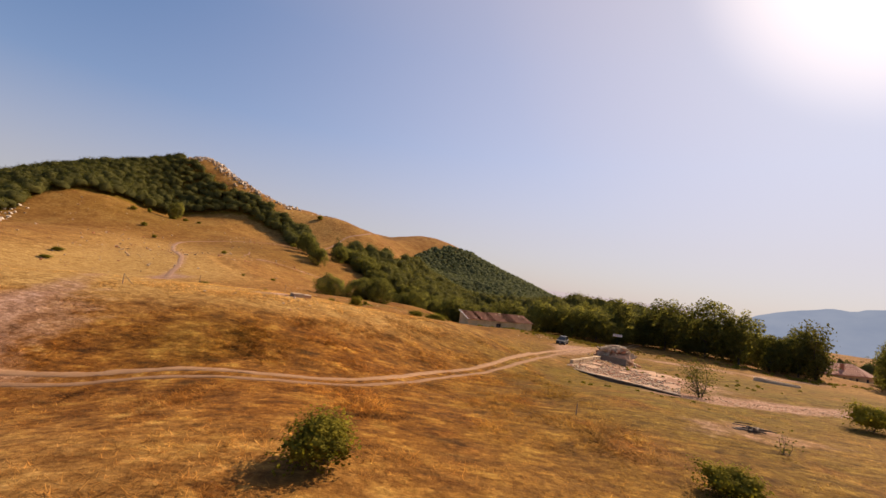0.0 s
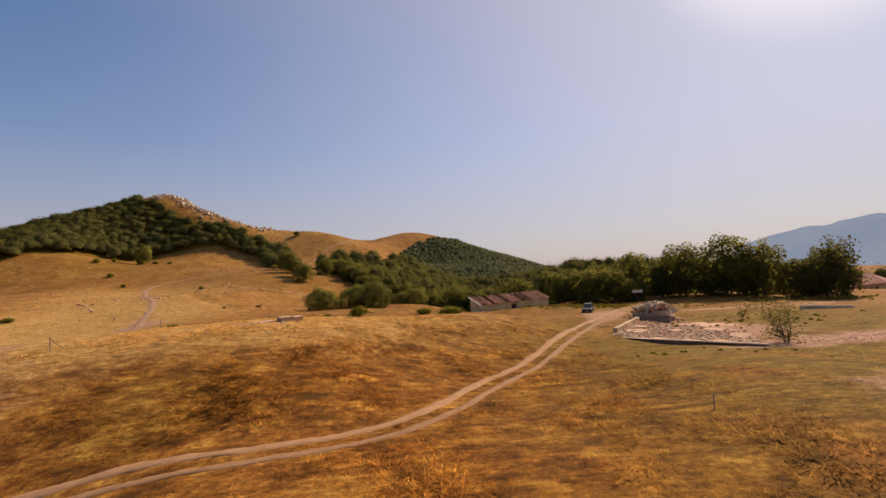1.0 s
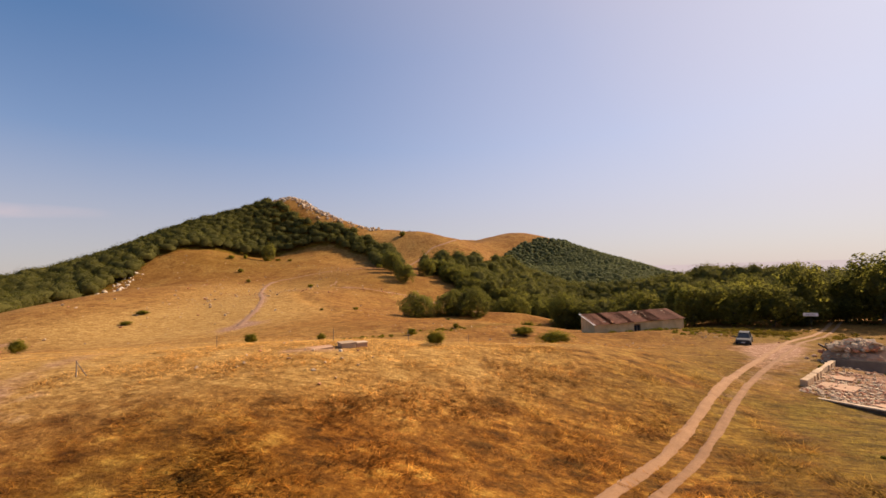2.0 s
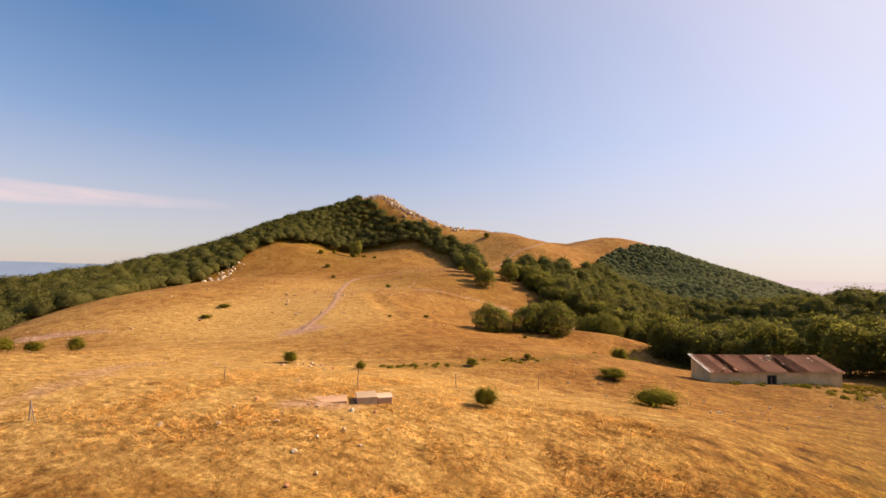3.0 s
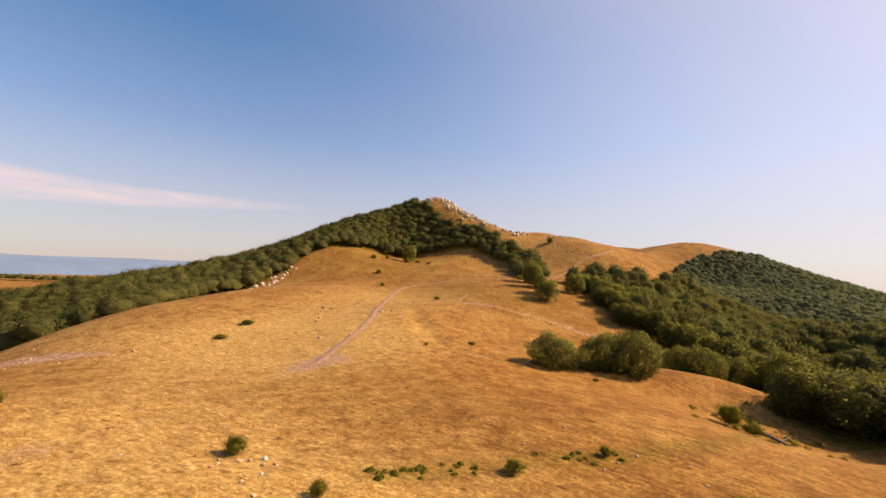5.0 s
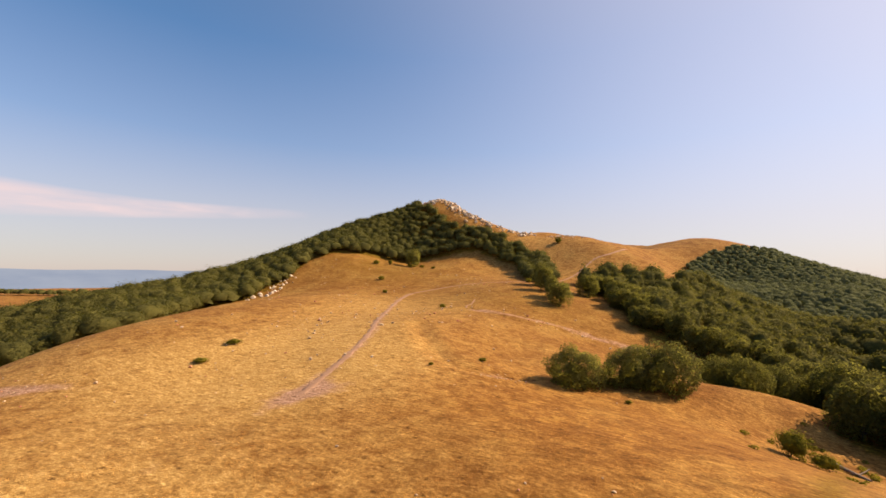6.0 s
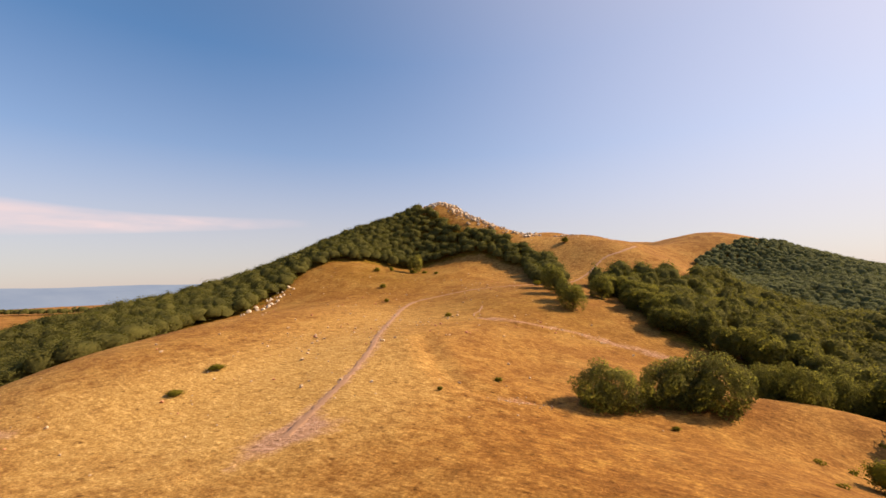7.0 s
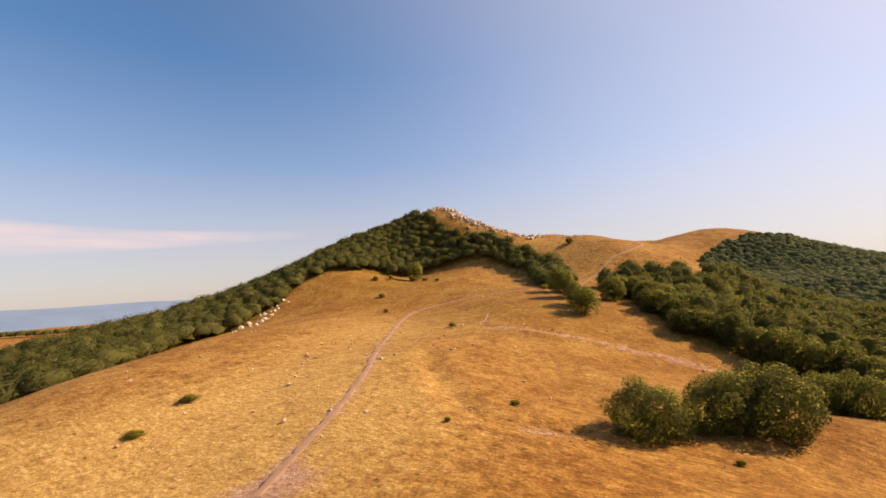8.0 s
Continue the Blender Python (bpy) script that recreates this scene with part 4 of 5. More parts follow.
# ---- bushes ----
bushes = [make_tree("bush", 60 + k, 1.7, 1.1, 0.05, 2600, 0.05, LEAF_BUSH, "small round green bush in the dry meadow", "bush", "bushes on the meadow", 0.05, 34, 3, 0.5, 0.72) for k in range(3)]
for k, (x, y, r, h, label) in enumerate([
    (-0.6, 14.3, 1.6, 1.9, "large bright green bush in the dry meadow"), (16.2, 17.2, 1.5, 1.5, "low dark green bush in the dry meadow"), (3.9, 71.3, 1.9, 1.7, "wide green bush near the rusty barn"),
    (-7.4, 57.9, 1.0, 1.5, ""), (0.3, 84.2, 1.7, 1.5, "spreading green bush beside the rusty barn"), (-15.4, 79, 0.85, 1.1, ""), (-10.3, 86.8, 0.6, 0.9, ""), (-23, 66.7, 0.6, 1.0, ""), (-33.3, 68.2, 0.95, 1.5, ""),
    (-60.2, 61.4, 1.2, 1.9, ""), (-60.6, 57.4, 1.1, 1.5, ""), (-62, 55.2, 1.2, 2.0, ""), (0.8, 131, 2.2, 3.8, "tall shrub in the grassy hollow"), (3.6, 128.5, 1.6, 2.2, "tall shrub in the grassy hollow"), (-88, 186, 1.2, 1.7, ""), (-137, 214.5, 1.4, 1.8, ""), (-159, 238.5, 2.0, 2.6, ""), (-183.5, 263, 2.0, 3.0, ""), (-180, 272.5, 1.6, 3.2, ""), (-153, 281, 1.6, 1.6, ""), (-46, 132.5, 0.8, 0.9, ""), (-49.5, 119.5, 0.5, 0.6, ""), (-87.5, 101, 1.5, 1.0, "low grey-green bush on the grazed slope"), (-94, 111.5, 1.6, 1.2, "low grey-green bush on the grazed slope"),
    (-94, 347, 3.0, 4.5, "single bush on the bare upper slope"), (-19.3, 129, 0.6, 0.6, ""), (47.5, 41.5, 2.3, 3.0, "large dark bush at the edge of the yard"), (-171, 282, 2.4, 2.2, ""), (-163, 283, 2.0, 2.0, ""), (-84, 262, 2.2, 2.6, ""),
]):
    t = bushes[k % 3]
    plant(t, k < 3, x, y, r / 1.1, h / 1.7 * 1.1 / r, pick.uniform(0, 6.3), label)


# ---- rusty barn ----
def barn():
    ux, uy = 0.895, 0.446
    m = Matrix.Translation((11.45, 93.1, -2.62)) @ Matrix.Rotation(math.atan2(uy, ux), 4, "Z")
    t = thing("barn", m, "long low barn with cream walls and rusty sheet roof", "barn")
    L, D, T, hf, hb = 17.8, 3.7, 0.35, 2.25, 3.4
    fw = box(7.6, T, hf + 1.2, (3.8 , T / 2, hf / 2 - 0.6))
    box(8.9, T, hf + 1.2, (13.35, T / 2, hf / 2 - 0.6), bm=fw)
    box(1.3, T, 0.45, (8.25, T / 2, hf - 0.225), bm=fw)
    box(1.3, T, 1.85, (8.25, T / 2, -0.2 - 0.1), bm=fw)
    part("front_wall", fw, PLASTER, t, "stained cream plaster wall")
    part("back_wall", box(L, T, hb + 1.2, (L / 2, D - T / 2, hb / 2 - 0.6)), PLASTER, t)
    for x in (T / 2, L - T / 2):
        bm = bmesh.new()
        v = [bm.verts.new((x + dx, y, z)) for dx in (-T / 2, T / 2) for y, z in ((T, -1.2), (D - T, -1.2), (D - T, hb - 0.06), (T, hf))]
        for f in ((0, 1, 2, 3), (7, 6, 5, 4), (0, 4, 5, 1), (1, 5, 6, 2), (2, 6, 7, 3), (3, 7, 4, 0)):
            bm.faces.new([v[i] for i in f])
        part("end_wall", bm, PLASTER, t)
    win = part("window", box(1.28, 0.06, 0.96, (8.25, 0.22, 1.1)), DARK, t, "dark panel filling the window opening")
    part("frame", box(0.07, 0.1, 0.96, (8.25, 0.14, 1.1), 0.01), WOOD_GREY, win)
    roof = part("roof", box(L + 0.3, 0.02, 0.02, (L / 2, D / 2, 2.4)), RUST, t, "rusty corrugated sheet roof")
    slope = math.atan2(hb - hf, D - T)
    sheet = bmesh.new()
    n, w, ln = 13, 0.98, D + 0.75
    for k in range(n):
        for j, y in enumerate((0, ln)):
            sheet.verts.new((k * w / (n - 1), y, 0.022 * math.sin(k * math.pi)  + 0.03 * (k % 2)))
    sheet.verts.ensure_lookup_table()
    for k in range(n - 1):
        sheet.faces.new([sheet.verts[i] for i in (2 * k, 2 * k + 2, 2 * k + 3, 2 * k + 1)])
    ext = bmesh.ops.solidify(sheet, geom=sheet.faces[:], thickness=0.006)
    sheet_me = bpy.data.meshes.new("roof_sheet")
    sheet.to_mesh(sheet_me)
    sheet.free()
    sheet_me.materials.append(RUST)
    for k in range(19):
        r = pick.uniform(-1, 1)
        part_mesh("roof_sheet", sheet_me, roof, m=Matrix.Translation((-0.15 + k * 0.95, -0.4 + 0.06 * r, hf + 0.02 - 0.07 + 0.012 * (k % 2))) @ Matrix.Rotation(slope, 4, "X") @ Matrix.Rotation(0.004 * r, 4, "Z"))
    tilt = Matrix.Rotation(slope, 4, "X")
    part("edge_sheet", box(0.6, 4.6, 0.03, (0.0, D / 2, (hf + hb) / 2 + 0.12), 0.01, tilt), ZINC, roof, "bright bare zinc edge sheet")
    part("edge_sheet", box(1.0, 0.9, 0.03, (4.2, D - 0.35, hb + 0.06), 0.01, tilt), ZINC, roof, "pale replacement sheet")
    # loose stones that weigh down the sheets
    stones = [stone_mesh("roof_stone", 300 + k, LIMESTONE if k % 2 else BRICK) for k in range(4)]
    for k in range(42):
        cl = (2.1, 0.9) if k < 8 else (10.2, 2.6) if k < 28 else (15.9, 2.9)
        x, y = cl[0] + pick.gauss(0, 0.6), min(max(cl[1] + pick.gauss(0, 0.5), 0.2), D - 0.1)
        s = pick.uniform(0.25, 0.6)
        part_mesh("stone", stones[k % 4], t, m=Matrix.Translation((x, y, hf + 0.05 + (y / D) * (hb - hf) + s * 0.15)) @ Matrix.Rotation(pick.uniform(0, 6), 4, "Z") @ Matrix.Scale(s, 4))
    part("chimney", box(0.5, 0.5, 0.9, (10.3, 2.9, hb - 0.1), 0.03), LIMESTONE, t)
    return t


barn()


# ---- parked car ----
def loft(sections, material_name=""):
    """Skins a row of closed sections, each a list of points."""
    bm = bmesh.new()
    rings = [[bm.verts.new(p) for p in s] for s in sections]
    n = len(rings[0])
    for a, b in zip(rings[:-1], rings[1:]):
        for k in range(n):
            bm.faces.new((a[k], a[(k + 1) % n], b[(k + 1) % n], b[k]))
    bm.faces.new(rings[0][::-1])
    bm.faces.new(rings[-1])
    bmesh.ops.recalc_face_normals(bm, faces=bm.faces[:])
    return bm


def car():
    x, y = 30.6, 87.2
    m = Matrix.Translation((x, y, zg(x, y) + 0.03)) @ Matrix.Rotation(radians(-118), 4, "Z") @ Matrix.Diagonal((1, 0.96, 0.88, 1))
    t = thing("car", m, "dark blue-grey sport utility car parked by the track", "car")

    def section(px, w, low, top, tuck=0.9):
        h = w / 2
        return [(px, -h * 0.94, low), (px, -h, low + 0.18), (px, -h, top - 0.14), (px, -h * tuck, top), (px, h * tuck, top), (px, h, top - 0.14), (px, h, low + 0.18), (px, h * 0.94, low)]

    body = loft([section(-2.2, 1.6, 0.42, 0.86), section(-2.12, 1.76, 0.3, 1.0), section(-1.2, 1.84, 0.26, 1.02), section(0.6, 1.84, 0.26, 1.02), section(1.0, 1.84, 0.26, 1.0), section(1.75, 1.78, 0.28, 0.92), section(2.1, 1.68, 0.32, 0.82), section(2.2, 1.5, 0.42, 0.7)])
    bmesh.ops.bevel(body, geom=body.edges[:], offset=0.03, segments=2, affect="EDGES")
    part("body", body, PAINT, t, "blue-grey metallic bodywork")
    cabin = loft([[(-2.05, -0.7, 1.0), (-1.75, -0.58, 1.58), (-1.75, 0.58, 1.58), (-2.05, 0.7, 1.0)], [(-1.4, -0.8, 1.0), (-1.3, -0.62, 1.66), (-1.3, 0.62, 1.66), (-1.4, 0.8, 1.0)], [(0.1, -0.8, 1.0), (0.0, -0.62, 1.66), (0.0, 0.62, 1.66), (0.1, 0.8, 1.0)], [(1.1, -0.76, 0.97), (0.35, -0.58, 1.6), (0.35, 0.58, 1.6), (1.1, 0.76, 0.97)]])
    part("windows", cabin, GLASS, t, "dark tinted glass")
    part("roof", box(1.95, 1.22, 0.06, (-0.7, 0, 1.675), 0.025), PAINT, t)
    for s in (-1, 1):
        for a, b in (((1.12, 0.77 * s, 0.98), (0.33, 0.6 * s, 1.63)), ((-0.55, 0.82 * s, 1.0), (-0.6, 0.63 * s, 1.66)), ((-2.05, 0.72 * s, 1.0), (-1.75, 0.6 * s, 1.6))):
            part("pillar", rod(a, b, 0.045, 0.045, 6), PAINT, t)
        part("roof_rail", rod((0.1, 0.56 * s, 1.73), (-1.6, 0.56 * s, 1.73), 0.02, 0.02, 6), ALLOY, t)
        part("mirror", box(0.14, 0.2, 0.14, (0.75, 0.98 * s, 1.08), 0.04), BLACK, t)
        part("headlight", box(0.16, 0.36, 0.16, (2.1, 0.6 * s, 0.72), 0.04), LENS, t, "clear headlight")
        part("tail_light", box(0.1, 0.22, 0.3, (-2.14, 0.7 * s, 0.86), 0.03), BRICK, t, "red tail light")
        for wx in (1.4, -1.35):
            wheel = part("wheel", rod((wx, 0.68 * s, 0.34), (wx, 0.93 * s, 0.34), 0.34, 0.34, 20), RUBBER, t, "black tyre")
            part("rim", rod((wx, 0.90 * s, 0.34), (wx, 0.945 * s, 0.34), 0.22, 0.2, 14), ALLOY, wheel, "grey alloy rim")
    part("grille", box(0.06, 0.9, 0.2, (2.19, 0, 0.62), 0.02), BLACK, t)
    part("bumper", box(0.14, 1.6, 0.2, (2.14, 0, 0.42), 0.05), BLACK, t)
    part("number_plate", box(0.02, 0.5, 0.11, (2.225, 0, 0.46), 0.005), WHITE, t)
    return t


car()

# ---- ruined building: foundation, rubble and a heap ----
FL, FR, BR, BL = Vector((23.8, 62.1)), Vector((31.4, 46.8)), Vector((44.2, 68.4)), Vector((35.5, 76.0))
along = (FR - FL).normalized()


def yard(a, b):
    """A plan place in the ruin: a of 17 m along the front, b of 18 m back."""
    u, v = a / 17, b / 18
    p = (FL * (1 - u) + FR * u) * (1 - v) + (BL * (1 - u) + BR * u) * v
    return p.x, p.y


def foundation():
    t = thing("ruined_foundation", Matrix.Translation((FL.x, FL.y, -2.4)), "low pale concrete foundation of a demolished building", "ruin")

    def put(name, sx, sy, sz, a, b, z, turn, material, label="", tip=0.0, bevel=0.05):
        x, y = yard(a, b)
        m = Matrix.Rotation(turn, 4, "Z") @ Matrix.Rotation(tip, 4, "X")
        return part(name, box(sx, sy, sz, (x - FL.x, y - FL.y, z + 2.4), bevel, m), material, t, label)

    front = math.atan2(along.y, along.x)
    ends = [zg(*yard(0, -0.3)) - 0.16, zg(*yard(17, -0.3)) + 0.20]
    drop = Matrix.Rotation(-math.atan2(ends[1] - ends[0], 17), 4, "Y")
    for k in range(9):
        a = k * 1.9 + 0.95
        top = ends[0] + (ends[1] - ends[0]) * a / 17
        x, y = yard(a, 0)
        turn = Matrix.Rotation(front, 4, "Z") @ drop
        # the face's shade is put into its colour, darker than the coping
        part("wall_block", box(1.95, 0.32, 1.1, (x - FL.x, y - FL.y, top + 2.4 - 0.66), 0.04, turn), CONCRETE_DARK, t, "wall face coloured dark for shade")
        part("coping", box(1.9, 0.40 + pick.uniform(-0.05, 0.05), 0.12, (x - FL.x, y - FL.y, top + 2.4 - 0.05), 0.03, turn), CONCRETE, t, "pale concrete coping")
    side = math.atan2(BL.y - FL.y, BL.x - FL.x)
    for k in range(11):
        b = 2.8 + 1.25 * k
        x, y = yard(-0.3, b)
        put("side_block", 1.5, 0.45 + pick.uniform(-0.1, 0.1), 0.9 + pick.uniform(-0.15, 0.15), -0.3, b, zg(x, y) + 0.1, side + pick.uniform(-0.12, 0.12), LIMESTONE)
    for a, b, w, d in ((2.0, 4.6, 2.6, 1.9), (12.0, 14.5, 4.6, 2.2), (15.2, 16.0, 3.4, 2.4), (6.0, 2.2, 1.8, 1.3), (10, 2.4, 2.2, 1.2), (13.5, 2.0, 2.4, 1.4), (1.4, 8.2, 2.2, 1.6), (9.0, 14.0, 2.4, 1.6), (13, 10.5, 2.0, 1.4), (15.8, 6.5, 1.8, 2.6), (7.5, 8, 1.6, 1.2)):
        x, y = yard(a, b)
        put("floor_slab", w, d, 0.22, a, b, zg(x, y) + 0.0, front + pick.uniform(-0.5, 0.5), CONCRETE_PINK, "", pick.uniform(-0.05, 0.05))
    return t


foundation()
px, py = 36.0, 74.6
heap_z = zg(px, py)
heap = thing("rubble_heap", Matrix.Translation((px, py, heap_z)), "heap of broken stone, brick and fallen concrete", "rubble")
slab_turn = Matrix.Rotation(radians(-32), 4, "Z")
part("fallen_slab", box(4.6, 0.45, 1.5, (-1.4, -2.5, 0.35), 0.2, slab_turn @ Matrix.Rotation(radians(-38), 4, "X")), CONCRETE_DARK, heap, "dark fallen concrete slab")
heap_core = bmesh.new()
bmesh.ops.create_icosphere(heap_core, subdivisions=4, radius=1.0)
for v in heap_core.verts:
    v.co = Vector((v.co.x * 3.2, v.co.y * 2.5, v.co.z * 1.8)) * (1 + 0.22 * noise.fractal(v.co * 2.2, 1.0, 2.0, 4)) + Vector((0.4, 0.6, 0.1))
part("rubble_core", heap_core, CONCRETE_PINK, heap)
for k in range(22):
    a, r = pick.uniform(0, 6.283), pick.uniform(0.2, 0.95)
    x, y, z = 0.4 + 3.4 * r * math.cos(a), 0.6 + 2.6 * r * math.sin(a), 2.3 * math.sqrt(1 - r * r) + 0.15
    turn = Euler((pick.uniform(-0.6, 0.6), pick.uniform(-0.6, 0.6), pick.uniform(0, 6))).to_matrix().to_4x4()
    part("broken_slab", box(pick.uniform(0.8, 1.9), pick.uniform(0.5, 1.0), 0.16, (x, y, z), 0.03, turn), (CONCRETE, LIMESTONE, BRICK, CONCRETE_DARK, CONCRETE)[k % 5], heap)
lumps = [stone_mesh("rubble", 400 + k, (LIMESTONE, CONCRETE_PINK, CONCRETE, BRICK, LIMESTONE)[k % 5], 0.75) for k in range(10)]
for k in range(190):
    a, r = pick.uniform(0, 6.283), abs(pick.gauss(0, 0.55))
    x, y = 0.4 + 3.4 * r * math.cos(a), 0.6 + 2.7 * r * math.sin(a)
    z = max(0.0, 2.35 * math.sqrt(max(0, 1 - min(1, r) ** 2))) + (zg(px + x, py + y) - heap_z if r > 0.9 else 0)
    s = pick.uniform(0.3, 1.15)
    part_mesh("rubble", lumps[k % 10], heap, m=Matrix.Translation((x, y, z + 0.05)) @ Euler((pick.uniform(-0.5, 0.5), pick.uniform(-0.5, 0.5), pick.uniform(0, 6))).to_matrix().to_4x4() @ Matrix.Scale(s, 4))


def scatter(name, places, sizes, seeds, materials, label, category, sink=0.15, flat=0.6, level=1):
    """Loose stones over the ground as one mass."""
    r = random.Random(seeds)
    srcs = []
    for k, mt in enumerate(materials):
        me = stone_mesh("tmp", seeds + k, mt, flat, 0.6, level)
        v = np.array([q.co[:] for q in me.vertices])
        f = np.array([p.vertices[:] for p in me.polygons])
        bpy.data.meshes.remove(me)
        srcs.append((v, f, k))
    V, F, M, base = [], [], [], 0
    for (x, y), s in zip(places, sizes):
        v, f, k = srcs[r.randrange(len(srcs))]
        a = r.uniform(0, 6.283)
        c, d = math.cos(a), math.sin(a)
        w = v * s * np.array([1, r.uniform(0.6, 1), r.uniform(0.6, 1.2)])
        w = np.c_[w[:, 0] * c - w[:, 1] * d + x, w[:, 0] * d + w[:, 1] * c + y, w[:, 2] + zg(x, y) + s * sink]
        V.append(w)
        F.append(f + base)
        M += [k] * len(f)
        base += len(v)
    me = bpy.data.meshes.new(name)
    me.from_pydata(np.concatenate(V).tolist(), [], np.concatenate(F).tolist())
    for mt in materials:
        me.materials.append(mt)
    me.polygons.foreach_set("material_index", M)
    me.update()
    return tagged(new(name, me), label, category, kind="stuff")


r2 = random.Random(5)
bits, sizes = [], []
for _ in range(4400):
    a, b = r2.uniform(-0.3, 17), abs(r2.gauss(0, 1)) * 6
    if b < 17 and not (b > 9 and a > 13 and b < 13):
        bits.append(yard(a, b + 0.4))
        sizes.append(r2.choice((0.12, 0.16, 0.22, 0.3, 0.5)) * r2.uniform(0.7, 1.3))
for _ in range(420):
    a = r2.uniform(0, 1)
    bits.append((32 + 22 * a + r2.gauss(0, 1), 47.5 - 2 * a + r2.gauss(0, 1.0) + 3 * a))
    sizes.append(r2.uniform(0.06, 0.26))
scatter("demolition_rubble", bits, sizes, 510, [LIMESTONE, CONCRETE_PINK, LIMESTONE, CONCRETE, BRICK], "scattered pale broken stone and brick rubble", "rubble", 0.1, 0.42)


# ---- concrete cistern on the mound ----
def cistern():
    x, y = -13.7, 54.0
    m = Matrix.Translation((x, y, zg(x, y))) @ Matrix.Rotation(radians(38), 4, "Z")
    t = thing("concrete_cistern", m, "low weathered concrete cistern with a flat lid", "cistern")
    part("base", box(1.25, 1.35, 1.0, (-0.5, 0, -0.06), 0.04), CONCRETE, t)
    part("lid", box(1.33, 1.43, 0.08, (-0.5, 0, 0.44), 0.03), CONCRETE, t, "cracked pale lid slab")
    part("side_box", box(0.95, 1.05, 0.9, (0.62, -0.12, -0.1), 0.04), CONCRETE_PINK, t)
    part("side_lid", box(1.0, 1.12, 0.08, (0.64, -0.12, 0.36), 0.03), CONCRETE, t)
    # added dark box in place of the shaded gap between pad and block
    part("overflow_pit", box(0.16, 1.0, 0.5, (-1.2, 0, -0.1), 0.02), CONCRETE_DARK, t, "dark box standing for the shaded gap")
    return t


cistern()
x, y = -16.3, 52.3
pad = thing("concrete_pad", Matrix.Translation((x, y, zg(x, y) - 0.05)) @ Matrix.Rotation(radians(38), 4, "Z"), "flat pinkish concrete pad sunk in the grass", "slab")
part("slab", box(2.8, 1.5, 0.3, (0, 0, -0.08), 0.05), CONCRETE_PINK, pad)


# ---- farmhouse behind the trees ----
def farmhouse():
    m = Matrix.Translation((130.5, 134.5, -9.4)) @ Matrix.Rotation(radians(14), 4, "Z")
    t = thing("farmhouse", m, "low farmhouse with a faded clay tile roof", "house")
    L, D, eave, ridge = 24.0, 9.0, 2.9, 6.1
    part("wall", box(L - 1, D - 1, 5.4, (L / 2, D / 2, 0.2), 0.02), PLASTER, t, "shaded plaster wall")
    roof = bmesh.new()
    v = [roof.verts.new(p) for p in ((0, 0, eave), (L, 0, eave), (L, D, eave), (0, D, eave), (4.5, D / 2, ridge), (L - 4.5, D / 2, ridge), (0, 0, eave - 0.2), (L, 0, eave - 0.2), (L, D, eave - 0.2), (0, D, eave - 0.2))]
    for f in ((0, 1, 5, 4), (1, 2, 5), (2, 3, 4, 5), (3, 0, 4), (6, 7, 1, 0), (7, 8, 2, 1), (8, 9, 3, 2), (9, 6, 0, 3), (9, 8, 7, 6)):
        roof.faces.new([v[i] for i in f])
    roof_ob = part("roof", roof, TILES, t, "faded pink clay tile roof")
    row = box(0.24, 5.35, 0.09, (0, 0, 0), 0.03)
    row_me = bpy.data.meshes.new("tile_course")
    row.to_mesh(row_me)
    row.free()
    row_me.materials.append(TILES)
    pitch = math.atan2(ridge - eave, D / 2)
    for k in range(42):
        x = 4.6 + k * 0.36
        if x < L - 4.6:
            part_mesh("tile_course", row_me, roof_ob, m=Matrix.Translation((x, D / 4, (eave + ridge) / 2 + 0.04)) @ Matrix.Rotation(pitch, 4, "X"))
    part("chimney", box(0.8, 0.8, 2.2, (10.5, 2.2, 5.2), 0.03), BRICK, t, "dark brick chimney")
    for x in (4.0, 9.0, 15.0, 20.0):
        w = part("window", box(1.0, 0.12, 1.2, (x, 0.52, 1.5)), DARK, t)
        part("sill", box(1.2, 0.25, 0.08, (x, 0.45, 0.86)), CONCRETE, w)
    part("door", box(1.1, 0.12, 2.1, (12.0, 0.52, 1.0)), WOOD_GREY, t)
    return t


farmhouse()

# ---- round tank, sign, posts, logs ----
x, y = 68.7, 78.8
trough = thing("cattle_trough", Matrix.Translation((x, y, zg(x, y) + 0.05)) @ Matrix.Rotation(radians(-40), 4, "Z"), "long low concrete cattle trough in the grass", "trough")
part("trough_bed", box(6.6, 1.3, 0.3, (0, 0, 0.02), 0.04), CONCRETE_DARK, trough, "dark concrete trough bed")
for sy in (-0.68, 0.68):
    part("long_wall", box(6.9, 0.2, 0.75, (0, sy, 0.12), 0.04), CONCRETE, trough)
for sx in (-3.4, 3.4):
    part("end_wall", box(0.2, 1.12, 0.72, (sx, 0, 0.12), 0.04), CONCRETE, trough)

x, y = 52.9, 112.0
sign = thing("road_sign", Matrix.Translation((x, y, zg(x, y))) @ Matrix.Rotation(radians(-22), 4, "Z"), "wide pale notice board on a post beside the track", "sign")
part("post", rod((0, 0, -0.5), (0, 0.06, 3.1), 0.035, 0.03, 8), BARK, sign)
board = part("board", box(2.2, 0.08, 0.6, (0, -0.04, 2.95), 0.02), WHITE, sign, "faded white board")
for k in range(3):
    part("lettering", box(1.7 - 0.3 * k, 0.012, 0.05, (-0.1, -0.088, 3.11 - 0.15 * k)), GREY_BAR, board)

